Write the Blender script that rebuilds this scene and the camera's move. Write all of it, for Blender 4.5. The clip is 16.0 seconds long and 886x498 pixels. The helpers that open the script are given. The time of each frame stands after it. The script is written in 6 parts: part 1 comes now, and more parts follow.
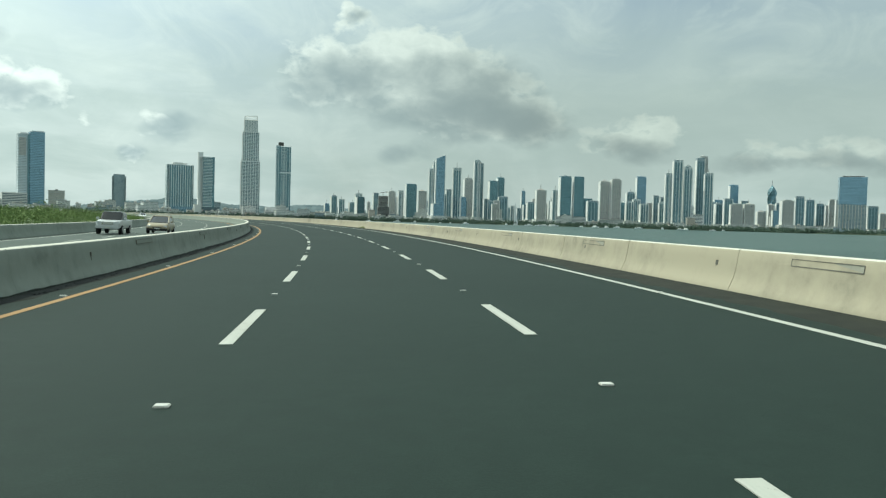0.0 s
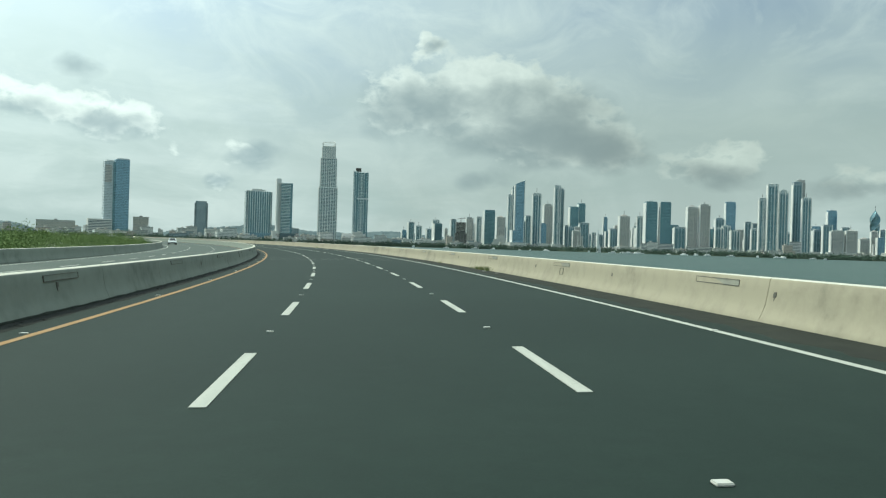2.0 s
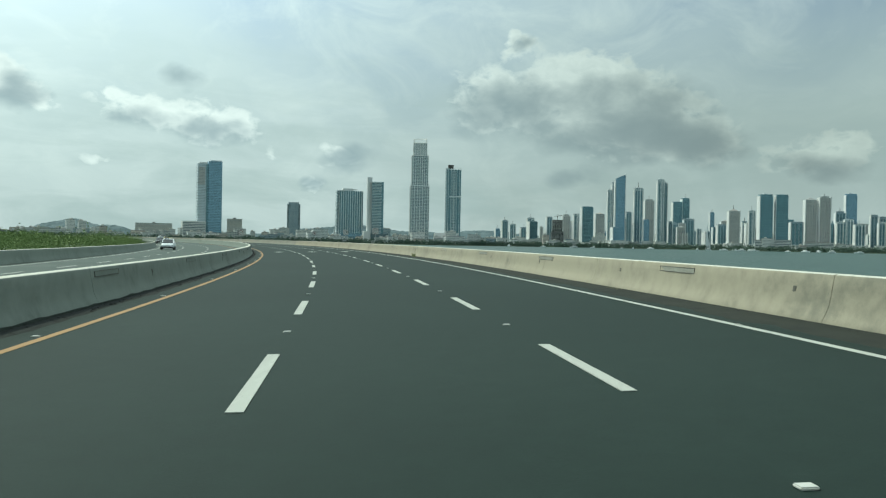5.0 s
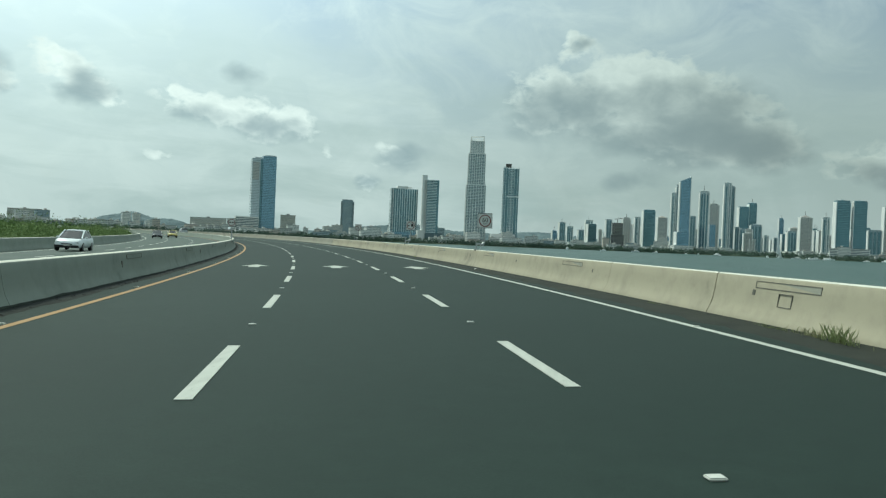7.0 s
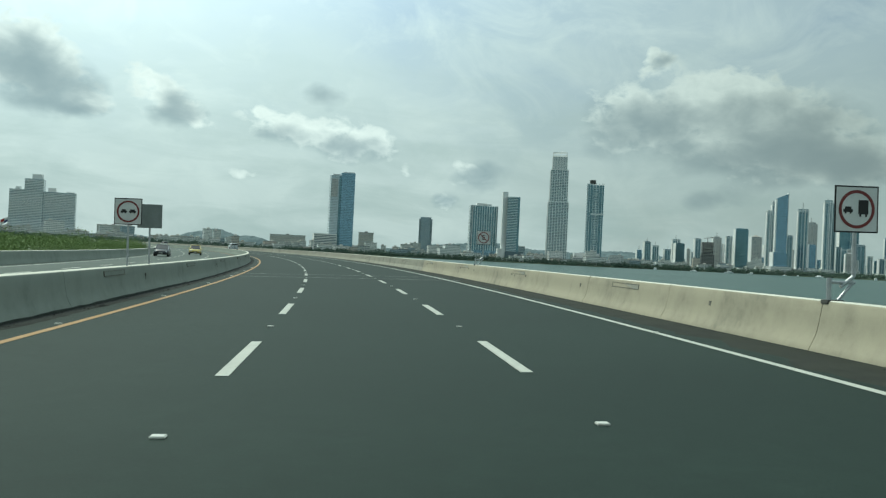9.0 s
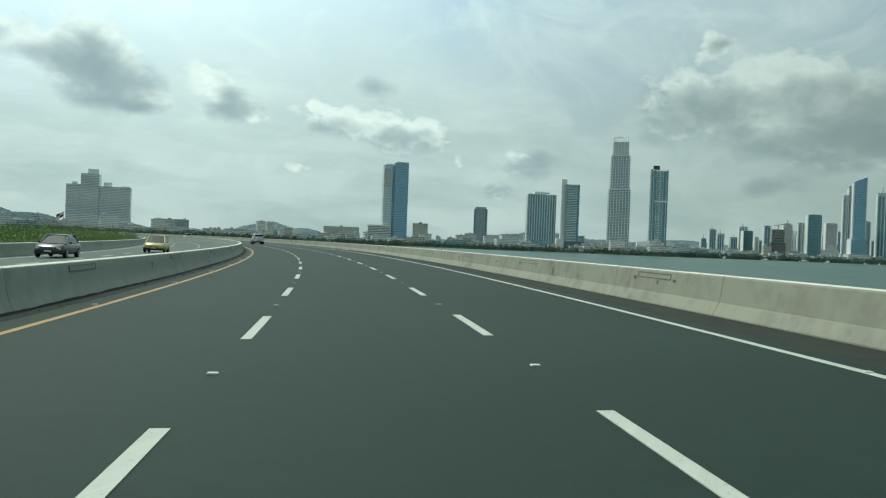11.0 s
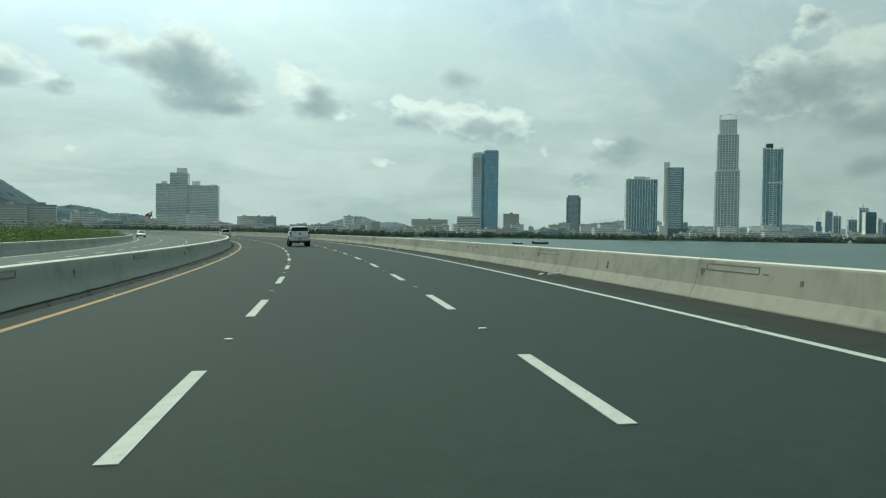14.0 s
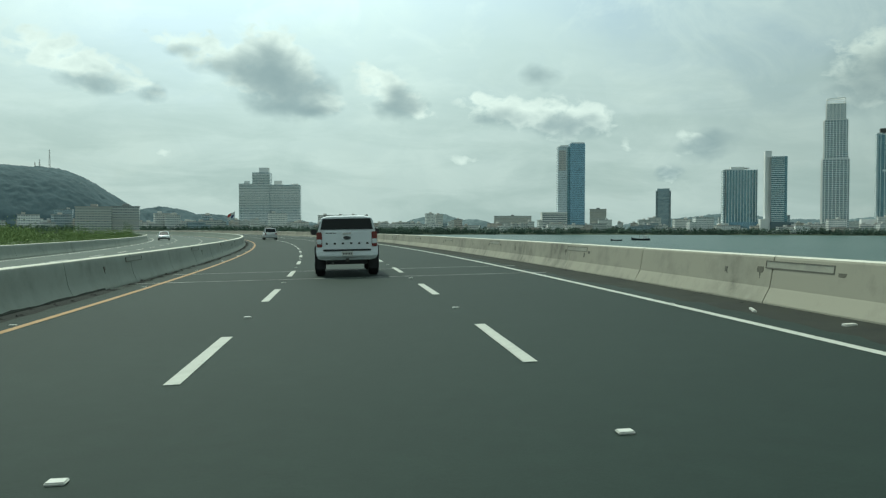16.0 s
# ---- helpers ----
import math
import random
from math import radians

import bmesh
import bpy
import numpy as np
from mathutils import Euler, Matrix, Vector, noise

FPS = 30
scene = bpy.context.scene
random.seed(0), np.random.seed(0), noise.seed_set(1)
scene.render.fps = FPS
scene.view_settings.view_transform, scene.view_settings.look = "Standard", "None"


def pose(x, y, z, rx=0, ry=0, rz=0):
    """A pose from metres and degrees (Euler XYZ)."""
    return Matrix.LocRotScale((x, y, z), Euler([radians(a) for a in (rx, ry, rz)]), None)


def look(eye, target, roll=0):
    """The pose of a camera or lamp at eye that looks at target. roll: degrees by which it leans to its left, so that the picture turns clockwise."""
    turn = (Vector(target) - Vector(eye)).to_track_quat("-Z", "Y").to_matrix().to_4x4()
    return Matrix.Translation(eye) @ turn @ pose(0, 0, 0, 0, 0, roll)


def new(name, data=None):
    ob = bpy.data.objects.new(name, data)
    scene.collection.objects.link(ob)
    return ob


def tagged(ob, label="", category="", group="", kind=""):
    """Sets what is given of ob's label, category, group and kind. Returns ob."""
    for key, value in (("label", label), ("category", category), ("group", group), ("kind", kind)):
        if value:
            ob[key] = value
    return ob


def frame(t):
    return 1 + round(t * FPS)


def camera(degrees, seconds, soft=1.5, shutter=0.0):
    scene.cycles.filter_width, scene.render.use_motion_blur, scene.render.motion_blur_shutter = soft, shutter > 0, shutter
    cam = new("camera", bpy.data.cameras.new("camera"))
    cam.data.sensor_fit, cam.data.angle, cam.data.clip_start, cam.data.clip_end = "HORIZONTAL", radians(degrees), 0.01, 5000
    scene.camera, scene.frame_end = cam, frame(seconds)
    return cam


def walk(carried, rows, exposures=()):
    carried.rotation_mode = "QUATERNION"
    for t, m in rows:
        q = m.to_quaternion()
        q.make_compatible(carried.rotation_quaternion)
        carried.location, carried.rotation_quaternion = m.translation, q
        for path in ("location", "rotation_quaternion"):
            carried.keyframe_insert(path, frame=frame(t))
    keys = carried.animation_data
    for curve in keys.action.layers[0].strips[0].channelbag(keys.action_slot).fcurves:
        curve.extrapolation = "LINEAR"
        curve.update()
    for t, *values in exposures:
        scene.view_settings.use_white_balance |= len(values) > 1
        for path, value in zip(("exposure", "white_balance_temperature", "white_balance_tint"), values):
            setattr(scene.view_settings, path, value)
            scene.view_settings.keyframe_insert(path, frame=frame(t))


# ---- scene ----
# ---- camera ----
cam = camera(58.0, 16.0, soft=1.25)
# seconds, place, yaw (left), pitch (up), roll
DRIVE = [
    (0, -0.33, 0.29, 1.432, -5.48, -2.08, 1.56),
    (0.5, -0.55, 14.11, 1.447, -4.27, -1.88, 1.57),
    (1, -1.07, 27.91, 1.449, -2.67, -1.51, 1.61),
    (1.5, -1.90, 41.69, 1.440, -1.20, -0.94, 1.69),
    (2, -2.97, 55.51, 1.450, 0.03, -0.32, 1.70),
    (2.5, -4.35, 68.73, 1.443, 1.24, -0.32, 1.45),
    (3, -6.06, 82.05, 1.433, 2.38, -0.36, 1.08),
    (3.5, -8.18, 95.44, 1.444, 3.42, -0.17, 1.02),
    (4, -10.41, 108.23, 1.432, 4.62, -0.34, 0.93),
    (6.5, -25.58, 173.81, 1.442, 9.14, -0.65, 2.01),
    (7, -29.07, 185.94, 1.428, 10.29, -0.62, 2.37),
    (7.5, -32.93, 198.14, 1.432, 11.51, -0.43, 2.67),
    (8, -37.05, 210.33, 1.432, 13.05, -0.29, 2.87),
    (8.5, -41.42, 222.29, 1.447, 14.60, 0.19, 2.95),
    (9, -45.99, 234.20, 1.442, 15.85, 0.45, 2.78),
    (11.5, -72.46, 292.04, 1.436, 20.51, -0.57, 2.30),
    (12, -78.54, 303.38, 1.435, 21.48, -0.51, 2.39),
    (12.5, -84.70, 314.66, 1.416, 22.72, -0.41, 2.24),
    (13, -90.97, 325.96, 1.435, 23.92, -0.76, 2.39),
    (13.5, -97.75, 337.30, 1.449, 24.93, -0.69, 1.63),
    (14, -104.52, 348.16, 1.458, 25.87, -1.14, 0.82),
    (14.5, -111.27, 358.55, 1.451, 27.05, -1.79, 0.33),
    (15, -118.37, 368.97, 1.450, 28.44, -1.78, -0.03),
    (15.5, -125.73, 379.43, 1.459, 30.12, -1.57, -0.29),
    (16, -133.47, 389.76, 1.456, 31.65, -1.39, 0.12),
]


def drive_pose(x, y, z, yaw, pitch, roll):
    a, b = radians(yaw), radians(pitch)
    way = Vector((-math.sin(a) * math.cos(b), math.cos(a) * math.cos(b), math.sin(b)))
    eye = Vector((x, y, z))
    return look(eye, eye + 5 * way, roll)


walk(cam, [(r[0], drive_pose(*r[1:])) for r in DRIVE], [(0.0, -0.04, 6400, -6), (4.0, -0.22, 6150, -8), (9.0, -0.32, 6150, -9), (16.0, -0.38, 6250, -12)])

# ---- sky and sun ----
SUN_AZ, SUN_EL = -62.0, 55.0    # degrees, clockwise from +y, and above the horizon


def node(tree, kind, inputs=(), **props):
    n = tree.nodes.new(kind)
    for key, value in props.items():
        if key == "operation":
            n.operation = value
        elif key == "blend_type":
            n.blend_type = value
        elif key == "data_type":
            n.data_type = value
    for slot, value in inputs:
        if isinstance(value, bpy.types.NodeSocket):
            tree.links.new(value, n.inputs[slot])
        else:
            n.inputs[slot].default_value = value
    return n


def calc(tree, op, a, b=0.0, c=0.0):
    return node(tree, "ShaderNodeMath", [(0, a), (1, b), (2, c)], operation=op).outputs[0]


def ramp(tree, fac, stops):
    n = node(tree, "ShaderNodeValToRGB", [(0, fac)])
    els = n.color_ramp.elements
    while len(els) < len(stops):
        els.new(0.5)
    for e, (p, col) in zip(els, stops):
        e.position = p
        e.color = (*col, 1) if len(col) == 3 else col
    return n.outputs[0]


def mix(tree, fac, a, b, blend="MIX"):
    n = tree.nodes.new("ShaderNodeMix")
    n.data_type, n.blend_type = "RGBA", blend
    for slot, value in ((0, fac), (6, a), (7, b)):
        if isinstance(value, bpy.types.NodeSocket):
            tree.links.new(value, n.inputs[slot])
        else:
            n.inputs[slot].default_value = value if slot == 0 else (*value, 1)
    return n.outputs[2]


world = bpy.data.worlds.new("world")
scene.world = world
world.use_nodes = True
wt = world.node_tree
wt.nodes.clear()
sky = wt.nodes.new("ShaderNodeTexSky")
sky.sky_type = "NISHITA"
sky.sun_disc = False
sky.sun_elevation, sky.sun_rotation = radians(SUN_EL), radians(SUN_AZ)
sky.air_density, sky.dust_density, sky.ozone_density = 1.0, 2.5, 1.0

coord = wt.nodes.new("ShaderNodeTexCoord").outputs["Generated"]
sep = node(wt, "ShaderNodeSeparateXYZ", [(0, coord)])
az = calc(wt, "MULTIPLY", calc(wt, "ARCTAN2", sep.outputs[0], sep.outputs[1]), 57.2958)
el = calc(wt, "MULTIPLY", calc(wt, "ARCSINE", sep.outputs[2]), 57.2958)
flat = node(wt, "ShaderNodeCombineXYZ", [(0, az), (1, calc(wt, "MULTIPLY", el, 1.5)), (2, 0.0)]).outputs[0]


def sky_noise(scale, detail, rough, offset=0.0, distortion=0.0):
    v = node(wt, "ShaderNodeVectorMath", [(0, flat), (1, (offset, offset * 0.7, offset))], operation="ADD").outputs[0]
    n = node(wt, "ShaderNodeTexNoise", [("Vector", v), ("Scale", scale), ("Detail", detail), ("Roughness", rough), ("Distortion", distortion)])
    return n.outputs[0]


veil = node(wt, "ShaderNodeTexNoise", [("Vector", flat), ("Scale", 0.055), ("Detail", 5.0), ("Roughness", 0.55), ("Distortion", 0.6)]).outputs[0]
# the place in the sky, in degrees, stirred so that the clouds' outlines billow
def stir(scale, detail, amount, offset):
    v = node(wt, "ShaderNodeVectorMath", [(0, flat), (1, (offset, offset, offset))], operation="ADD").outputs[0]
    n = node(wt, "ShaderNodeTexNoise", [("Vector", v), ("Scale", scale), ("Detail", detail), ("Roughness", 0.55), ("Distortion", 0.2)]).outputs[1]
    n = node(wt, "ShaderNodeVectorMath", [(0, n), (1, (0.5, 0.5, 0.5))], operation="SUBTRACT").outputs[0]
    return node(wt, "ShaderNodeVectorMath", [(0, n), (1, (amount, amount * 0.7, 0.0))], operation="MULTIPLY").outputs[0]


sky_at = node(wt, "ShaderNodeCombineXYZ", [(0, az), (1, el), (2, 0.0)]).outputs[0]
body_at = node(wt, "ShaderNodeVectorMath", [(0, sky_at), (1, stir(0.33, 5.0, 3.4, 0.0))], operation="ADD").outputs[0]
core_at = node(wt, "ShaderNodeVectorMath", [(0, sky_at), (1, stir(0.22, 3.0, 3.2, 57.0))], operation="ADD").outputs[0]
puff = sky_noise(0.62, 6.0, 0.52, 31.0, 0.3)
fluff = sky_noise(0.40, 5.0, 0.5, 83.0, 0.3)


def heaps(at, rows):
    """The sum of soft ellipses: bearing, height, half width and half height in degrees, weight."""
    total = None
    for a, e, ra, re, w in rows:
        v = node(wt, "ShaderNodeVectorMath", [(0, at), (1, (a, e, 0.0))], operation="SUBTRACT").outputs[0]
        v = node(wt, "ShaderNodeVectorMath", [(0, v), (1, (1 / ra, 1 / re, 0.0))], operation="MULTIPLY").outputs[0]
        d = node(wt, "ShaderNodeVectorMath", [(0, v), (1, v)], operation="DOT_PRODUCT").outputs["Value"]
        g = calc(wt, "POWER", 0.4066, d)
        total = calc(wt, "MULTIPLY", g, w) if total is None else calc(wt, "MULTIPLY_ADD", g, w, total)
    return total


# the lit bodies of the clouds
cloud_body = heaps(body_at, [
    (-2.9, 10.3, 3.6, 2.3, 1.0), (1.6, 10.6, 2.6, 1.8, 0.7), (3.4, 11.9, 2.3, 1.5, 0.85), (6.2, 10.6, 3.2, 2.0, 0.95),
    (8.8, 8.4, 3.8, 2.2, 1.05), (11.4, 6.9, 2.4, 1.2, 0.8), (4.6, 7.6, 3.6, 1.4, 0.6),
    (-1.45, 14.0, 1.1, 0.9, 0.95),
    (18.9, 6.2, 2.4, 1.2, 0.85), (20.4, 6.5, 1.4, 1.0, 0.6), (16.4, 5.8, 1.6, 1.0, 0.55),
    (27.5, 5.0, 2.6, 1.0, 0.85), (32.4, 5.1, 2.4, 1.0, 0.85), (38.0, 5.4, 3.0, 1.2, 0.8),
    (-14.0, 6.2, 2.0, 1.1, 0.62), (-15.8, 4.0, 0.9, 0.6, 0.66), (-18.7, 5.7, 0.8, 0.5, 0.50),
    (-23.6, 7.9, 2.8, 1.4, 1.05), (-20.3, 7.7, 1.2, 0.8, 0.7), (-27.2, 8.5, 2.0, 1.1, 0.8), (-29.7, 9.2, 1.3, 0.9, 0.8),
    (-30.3, 4.95, 2.0, 0.5, 0.60), (-50.7, 5.4, 1.0, 0.4, 0.52),
    (-35.2, 9.6, 1.7, 1.3, 0.95), (-37.0, 10.9, 1.2, 0.9, 0.85), (-33.2, 8.4, 1.2, 0.8, 0.7),
    (-43.8, 12.5, 1.8, 1.6, 1.1), (-42.2, 10.4, 2.1, 1.7, 1.0), (-44.6, 10.2, 2.0, 1.4, 0.8), (-47.7, 11.8, 2.0, 1.1, 0.95),
    (-50.5, 12.6, 1.6, 0.8, 0.85), (-40.1, 8.7, 1.5, 0.7, 0.8),
    (-55.3, 10.4, 2.2, 1.2, 0.9), (-58.3, 11.3, 2.3, 1.4, 0.9), (-52.0, 9.3, 1.3, 0.8, 0.75), (-65.0, 13.0, 3.2, 1.8, 0.9)])
# their thick, shaded cores and flat bases
cloud_core = heaps(core_at, [
    (-2.4, 9.5, 3.3, 1.6, 1.05), (0.6, 10.4, 2.2, 1.2, 0.45), (6.4, 7.3, 4.8, 1.25, 1.1), (7.8, 9.2, 3.4, 1.9, 0.9), (11.6, 6.7, 2.4, 0.9, 0.9), (-1.2, 13.75, 0.8, 0.6, 0.8),
    (5.0, 11.0, 2.0, 1.2, 0.4),
    (2.6, 4.6, 2.0, 0.7, 0.7), (18.8, 5.4, 2.4, 0.8, 0.7), (27.0, 4.2, 3.0, 0.7, 0.6), (33.0, 4.3, 3.0, 0.7, 0.6),
    (-13.5, 5.7, 1.7, 0.8, 0.8), (-15.8, 3.85, 0.9, 0.5, 0.85), (-23.2, 7.3, 2.4, 0.8, 1.1), (-27.8, 8.0, 1.5, 0.7, 0.6),
    (-34.7, 8.9, 1.5, 1.0, 0.95), (-24.8, 10.7, 1.3, 0.8, 0.6), (-42.2, 9.6, 2.3, 1.5, 1.2), (-43.7, 11.3, 1.6, 1.6, 0.95),
    (-40.3, 8.4, 1.4, 0.5, 0.8), (-46.8, 10.9, 1.8, 0.8, 0.75), (-49.6, 12.1, 1.2, 0.5, 0.5), (-55.0, 9.6, 1.8, 0.75, 0.7), (-51.3, 8.9, 0.8, 0.5, 0.6)])
mask = calc(wt, "MINIMUM", calc(wt, "MULTIPLY", cloud_body, 2.2), 1.0)
dense = calc(wt, "ADD", cloud_body, calc(wt, "MULTIPLY", calc(wt, "MULTIPLY", calc(wt, "SUBTRACT", puff, 0.5), 2.5), mask))
cover = node(wt, "ShaderNodeMapRange", [("Value", dense), ("From Min", 0.40), ("From Max", 0.84)]).outputs[0]
gloom = calc(wt, "ADD", cloud_core, calc(wt, "MULTIPLY", calc(wt, "MULTIPLY", calc(wt, "SUBTRACT", fluff, 0.5), 1.7), calc(wt, "MINIMUM", calc(wt, "MULTIPLY", cloud_core, 1.6), 1.0)))
gloom = calc(wt, "SUBTRACT", 1.0, calc(wt, "POWER", 0.15, calc(wt, "MAXIMUM", calc(wt, "SUBTRACT", gloom, 0.14), 0.0)))
bands_at = node(wt, "ShaderNodeCombineXYZ", [(0, calc(wt, "MULTIPLY", az, 0.10)), (1, calc(wt, "MULTIPLY", el, 0.42)), (2, 4.0)]).outputs[0]
bands = node(wt, "ShaderNodeTexNoise", [("Vector", bands_at), ("Scale", 1.0), ("Detail", 7.0), ("Roughness", 0.6), ("Distortion", 0.5)]).outputs[0]
low = wt.nodes.new("ShaderNodeMapRange")
low.inputs["From Min"].default_value, low.inputs["From Max"].default_value = 0.0, 16.0
low.inputs["To Min"].default_value, low.inputs["To Max"].default_value = 1.0, 0.0
wt.links.new(el, low.inputs["Value"])
veil_amount = ramp(wt, calc(wt, "ADD", veil, calc(wt, "MULTIPLY", low.outputs[0], 0.22)), [(0.30, (0.25,) * 3), (0.72, (0.95,) * 3)])
clear = node(wt, "ShaderNodeVectorMath", [(0, sky.outputs[0]), (1, (0.11,) * 3)], operation="MULTIPLY").outputs[0]
streaks = sky_noise(0.16, 6.0, 0.62, 140.0, 0.8)
VEIL = (0.675, 0.75, 0.765)
veiled = mix(wt, veil_amount, clear, VEIL)
veiled = mix(wt, ramp(wt, streaks, [(0.45, (0, 0, 0)), (0.75, (0.55,) * 3)]), veiled, (0.82, 0.88, 0.875))
band_amount = calc(wt, "MULTIPLY", ramp(wt, bands, [(0.42, (0, 0, 0)), (0.66, (0.75,) * 3)]), low.outputs[0])
veiled = mix(wt, band_amount, veiled, (0.47, 0.56, 0.565))
# the sky away from the sun is duller near the horizon
away = node(wt, "ShaderNodeMapRange", [("Value", az), ("From Min", -16.0), ("From Max", 14.0)]).outputs[0]
high = node(wt, "ShaderNodeMapRange", [("Value", el), ("From Min", 2.0), ("From Max", 8.0), ("To Min", 0.45), ("To Max", 1.25)]).outputs[0]
dull = calc(wt, "MULTIPLY", calc(wt, "MULTIPLY", away, low.outputs[0]), high)
veiled = mix(wt, calc(wt, "MULTIPLY", dull, 1.0), veiled, (0.41, 0.475, 0.465))
# the hazy glow round the sun
GLOW_AZ = -47.0    # thin cloud spreads the light unevenly round the sun
sun_way = (math.sin(radians(GLOW_AZ)) * math.cos(radians(SUN_EL)), math.cos(radians(GLOW_AZ)) * math.cos(radians(SUN_EL)), math.sin(radians(SUN_EL)))
near_sun = node(wt, "ShaderNodeVectorMath", [(0, coord), (1, sun_way)], operation="DOT_PRODUCT").outputs["Value"]
glow = calc(wt, "ADD", 0.98, calc(wt, "MULTIPLY", calc(wt, "POWER", calc(wt, "MINIMUM", calc(wt, "MAXIMUM", near_sun, 0.0), 0.78), 8.0), 6.6))
veiled = node(wt, "ShaderNodeVectorMath", [(0, veiled), ("Scale", glow)], operation="SCALE").outputs[0]
lit = mix(wt, away, (1.27, 1.31, 1.28), (0.70, 0.75, 0.715))
grey = mix(wt, away, (0.40, 0.495, 0.55), (0.275, 0.325, 0.34))
billow = calc(wt, "MULTIPLY", calc(wt, "SUBTRACT", puff, 0.38), 2.2)
lit = mix(wt, billow, lit, mix(wt, 0.45, lit, grey))
whole = mix(wt, calc(wt, "MULTIPLY", cover, 0.85), veiled, lit)
whole = mix(wt, gloom, whole, grey)
background = node(wt, "ShaderNodeBackground", [(0, whole), (1, 1.0)])
wt.links.new(background.outputs[0], wt.nodes.new("ShaderNodeOutputWorld").inputs[0])

sun = bpy.data.lights.new("sun", "SUN")
sun.energy, sun.angle, sun.color = 3.0, radians(2.0), (0.98, 0.94, 0.82)
sun_ob = new("sun", sun)
sa, se = radians(SUN_AZ), radians(SUN_EL)
sun_ob.matrix_world = look((0, 0, 500), Vector((0, 0, 500)) - Vector((math.sin(sa) * math.cos(se), math.cos(sa) * math.cos(se), math.sin(se))))

# ---- materials ----


def material(name, base, rough=0.7, metal=0.0, spec=0.5):
    m = bpy.data.materials.new(name)
    m.use_nodes = True
    t = m.node_tree
    b = t.nodes["Principled BSDF"]
    b.inputs["Base Color"].default_value = (*base, 1)
    b.inputs["Roughness"].default_value = rough
    b.inputs["Metallic"].default_value = metal
    b.inputs["Specular IOR Level"].default_value = spec
    return m, t, b


def place(t, scale=(1, 1, 1)):
    g = t.nodes.new("ShaderNodeTexCoord").outputs["Object"]
    return node(t, "ShaderNodeVectorMath", [(0, g), (1, scale)], operation="MULTIPLY").outputs[0]


def world_place(t, scale=(1, 1, 1)):
    g = t.nodes.new("ShaderNodeNewGeometry").outputs["Position"]
    return node(t, "ShaderNodeVectorMath", [(0, g), (1, scale)], operation="MULTIPLY").outputs[0]


def speckle(t, vec, scale, detail=4.0, rough=0.6):
    return node(t, "ShaderNodeTexNoise", [("Vector", vec), ("Scale", scale), ("Detail", detail), ("Roughness", rough)]).outputs[0]


def relief(t, b, height, strength=0.3, distance=0.01):
    n = node(t, "ShaderNodeBump", [("Height", height), ("Strength", strength), ("Distance", distance)])
    t.links.new(n.outputs[0], b.inputs["Normal"])


def worn(name, base, dark, scale=1.5, fine=40.0, rough=0.75, bump=0.2, metal=0.0, spec=0.4, streak=(1, 1, 1)):
    """A surface of two tones: large patches and fine grain."""
    m, t, b = material(name, base, rough, metal, spec)
    vec = world_place(t, streak)
    big, small = speckle(t, vec, scale, 5.0), speckle(t, world_place(t), fine, 2.0)
    f = calc(t, "ADD", calc(t, "MULTIPLY", big, 0.7), calc(t, "MULTIPLY", small, 0.3))
    t.links.new(ramp(t, f, [(0.36, dark), (0.62, base)]), b.inputs["Base Color"])
    relief(t, b, small, bump, 0.01)
    return m


def object_varied(name, colours, rough=0.6, grain=30.0, spec=0.4):
    """A surface whose tone differs from object to object."""
    m, t, b = material(name, colours[0], rough, 0.0, spec)
    r = t.nodes.new("ShaderNodeObjectInfo").outputs["Random"]
    n = len(colours)
    col = ramp(t, r, [((k + 0.5) / n, c) for k, c in enumerate(colours)])
    g = speckle(t, world_place(t), grain, 3.0)
    t.links.new(mix(t, calc(t, "MULTIPLY", g, 0.35), col, tuple(v * 0.72 for v in colours[0])), b.inputs["Base Color"])
    return m


def asphalt_material(name, gain=(1.0, 1.0, 1.0)):
    m, t, b = material(name, (0.024, 0.029, 0.026), 0.74, 0.0, 0.19)
    p = world_place(t)
    fine, mid, big = speckle(t, p, 60.0, 3.0, 0.7), speckle(t, p, 3.0, 4.0), speckle(t, p, 0.12, 4.0)
    f = calc(t, "ADD", calc(t, "MULTIPLY", fine, 0.45), calc(t, "ADD", calc(t, "MULTIPLY", mid, 0.25), calc(t, "MULTIPLY", big, 0.3)))
    t.links.new(ramp(t, f, [(p_, tuple(v * k for v, k in zip(c, gain))) for p_, c in ((0.3, (0.0074, 0.0170, 0.0132)), (0.5, (0.0122, 0.0255, 0.0200)), (0.72, (0.0230, 0.0410, 0.0328)))]), b.inputs["Base Color"])
    relief(t, b, fine, 0.5, 0.006)
    return m


def concrete_material(name, light, dark, stain):
    m, t, b = material(name, light, 0.85, 0.0, 0.25)
    p = world_place(t)
    drip = speckle(t, world_place(t, (1.0, 1.0, 0.22)), 1.1, 7.0, 0.7)
    big, mid, fine = speckle(t, p, 0.3, 6.0, 0.6), speckle(t, p, 2.6, 5.0, 0.6), speckle(t, p, 55.0, 3.0)
    f = calc(t, "ADD", calc(t, "MULTIPLY", drip, 0.16), calc(t, "ADD", calc(t, "MULTIPLY", big, 0.46), calc(t, "ADD", calc(t, "MULTIPLY", mid, 0.28), calc(t, "MULTIPLY", fine, 0.1))))
    t.links.new(ramp(t, f, [(0.36, stain), (0.45, dark), (0.53, light)]), b.inputs["Base Color"])
    relief(t, b, fine, 0.25, 0.008)
    return m


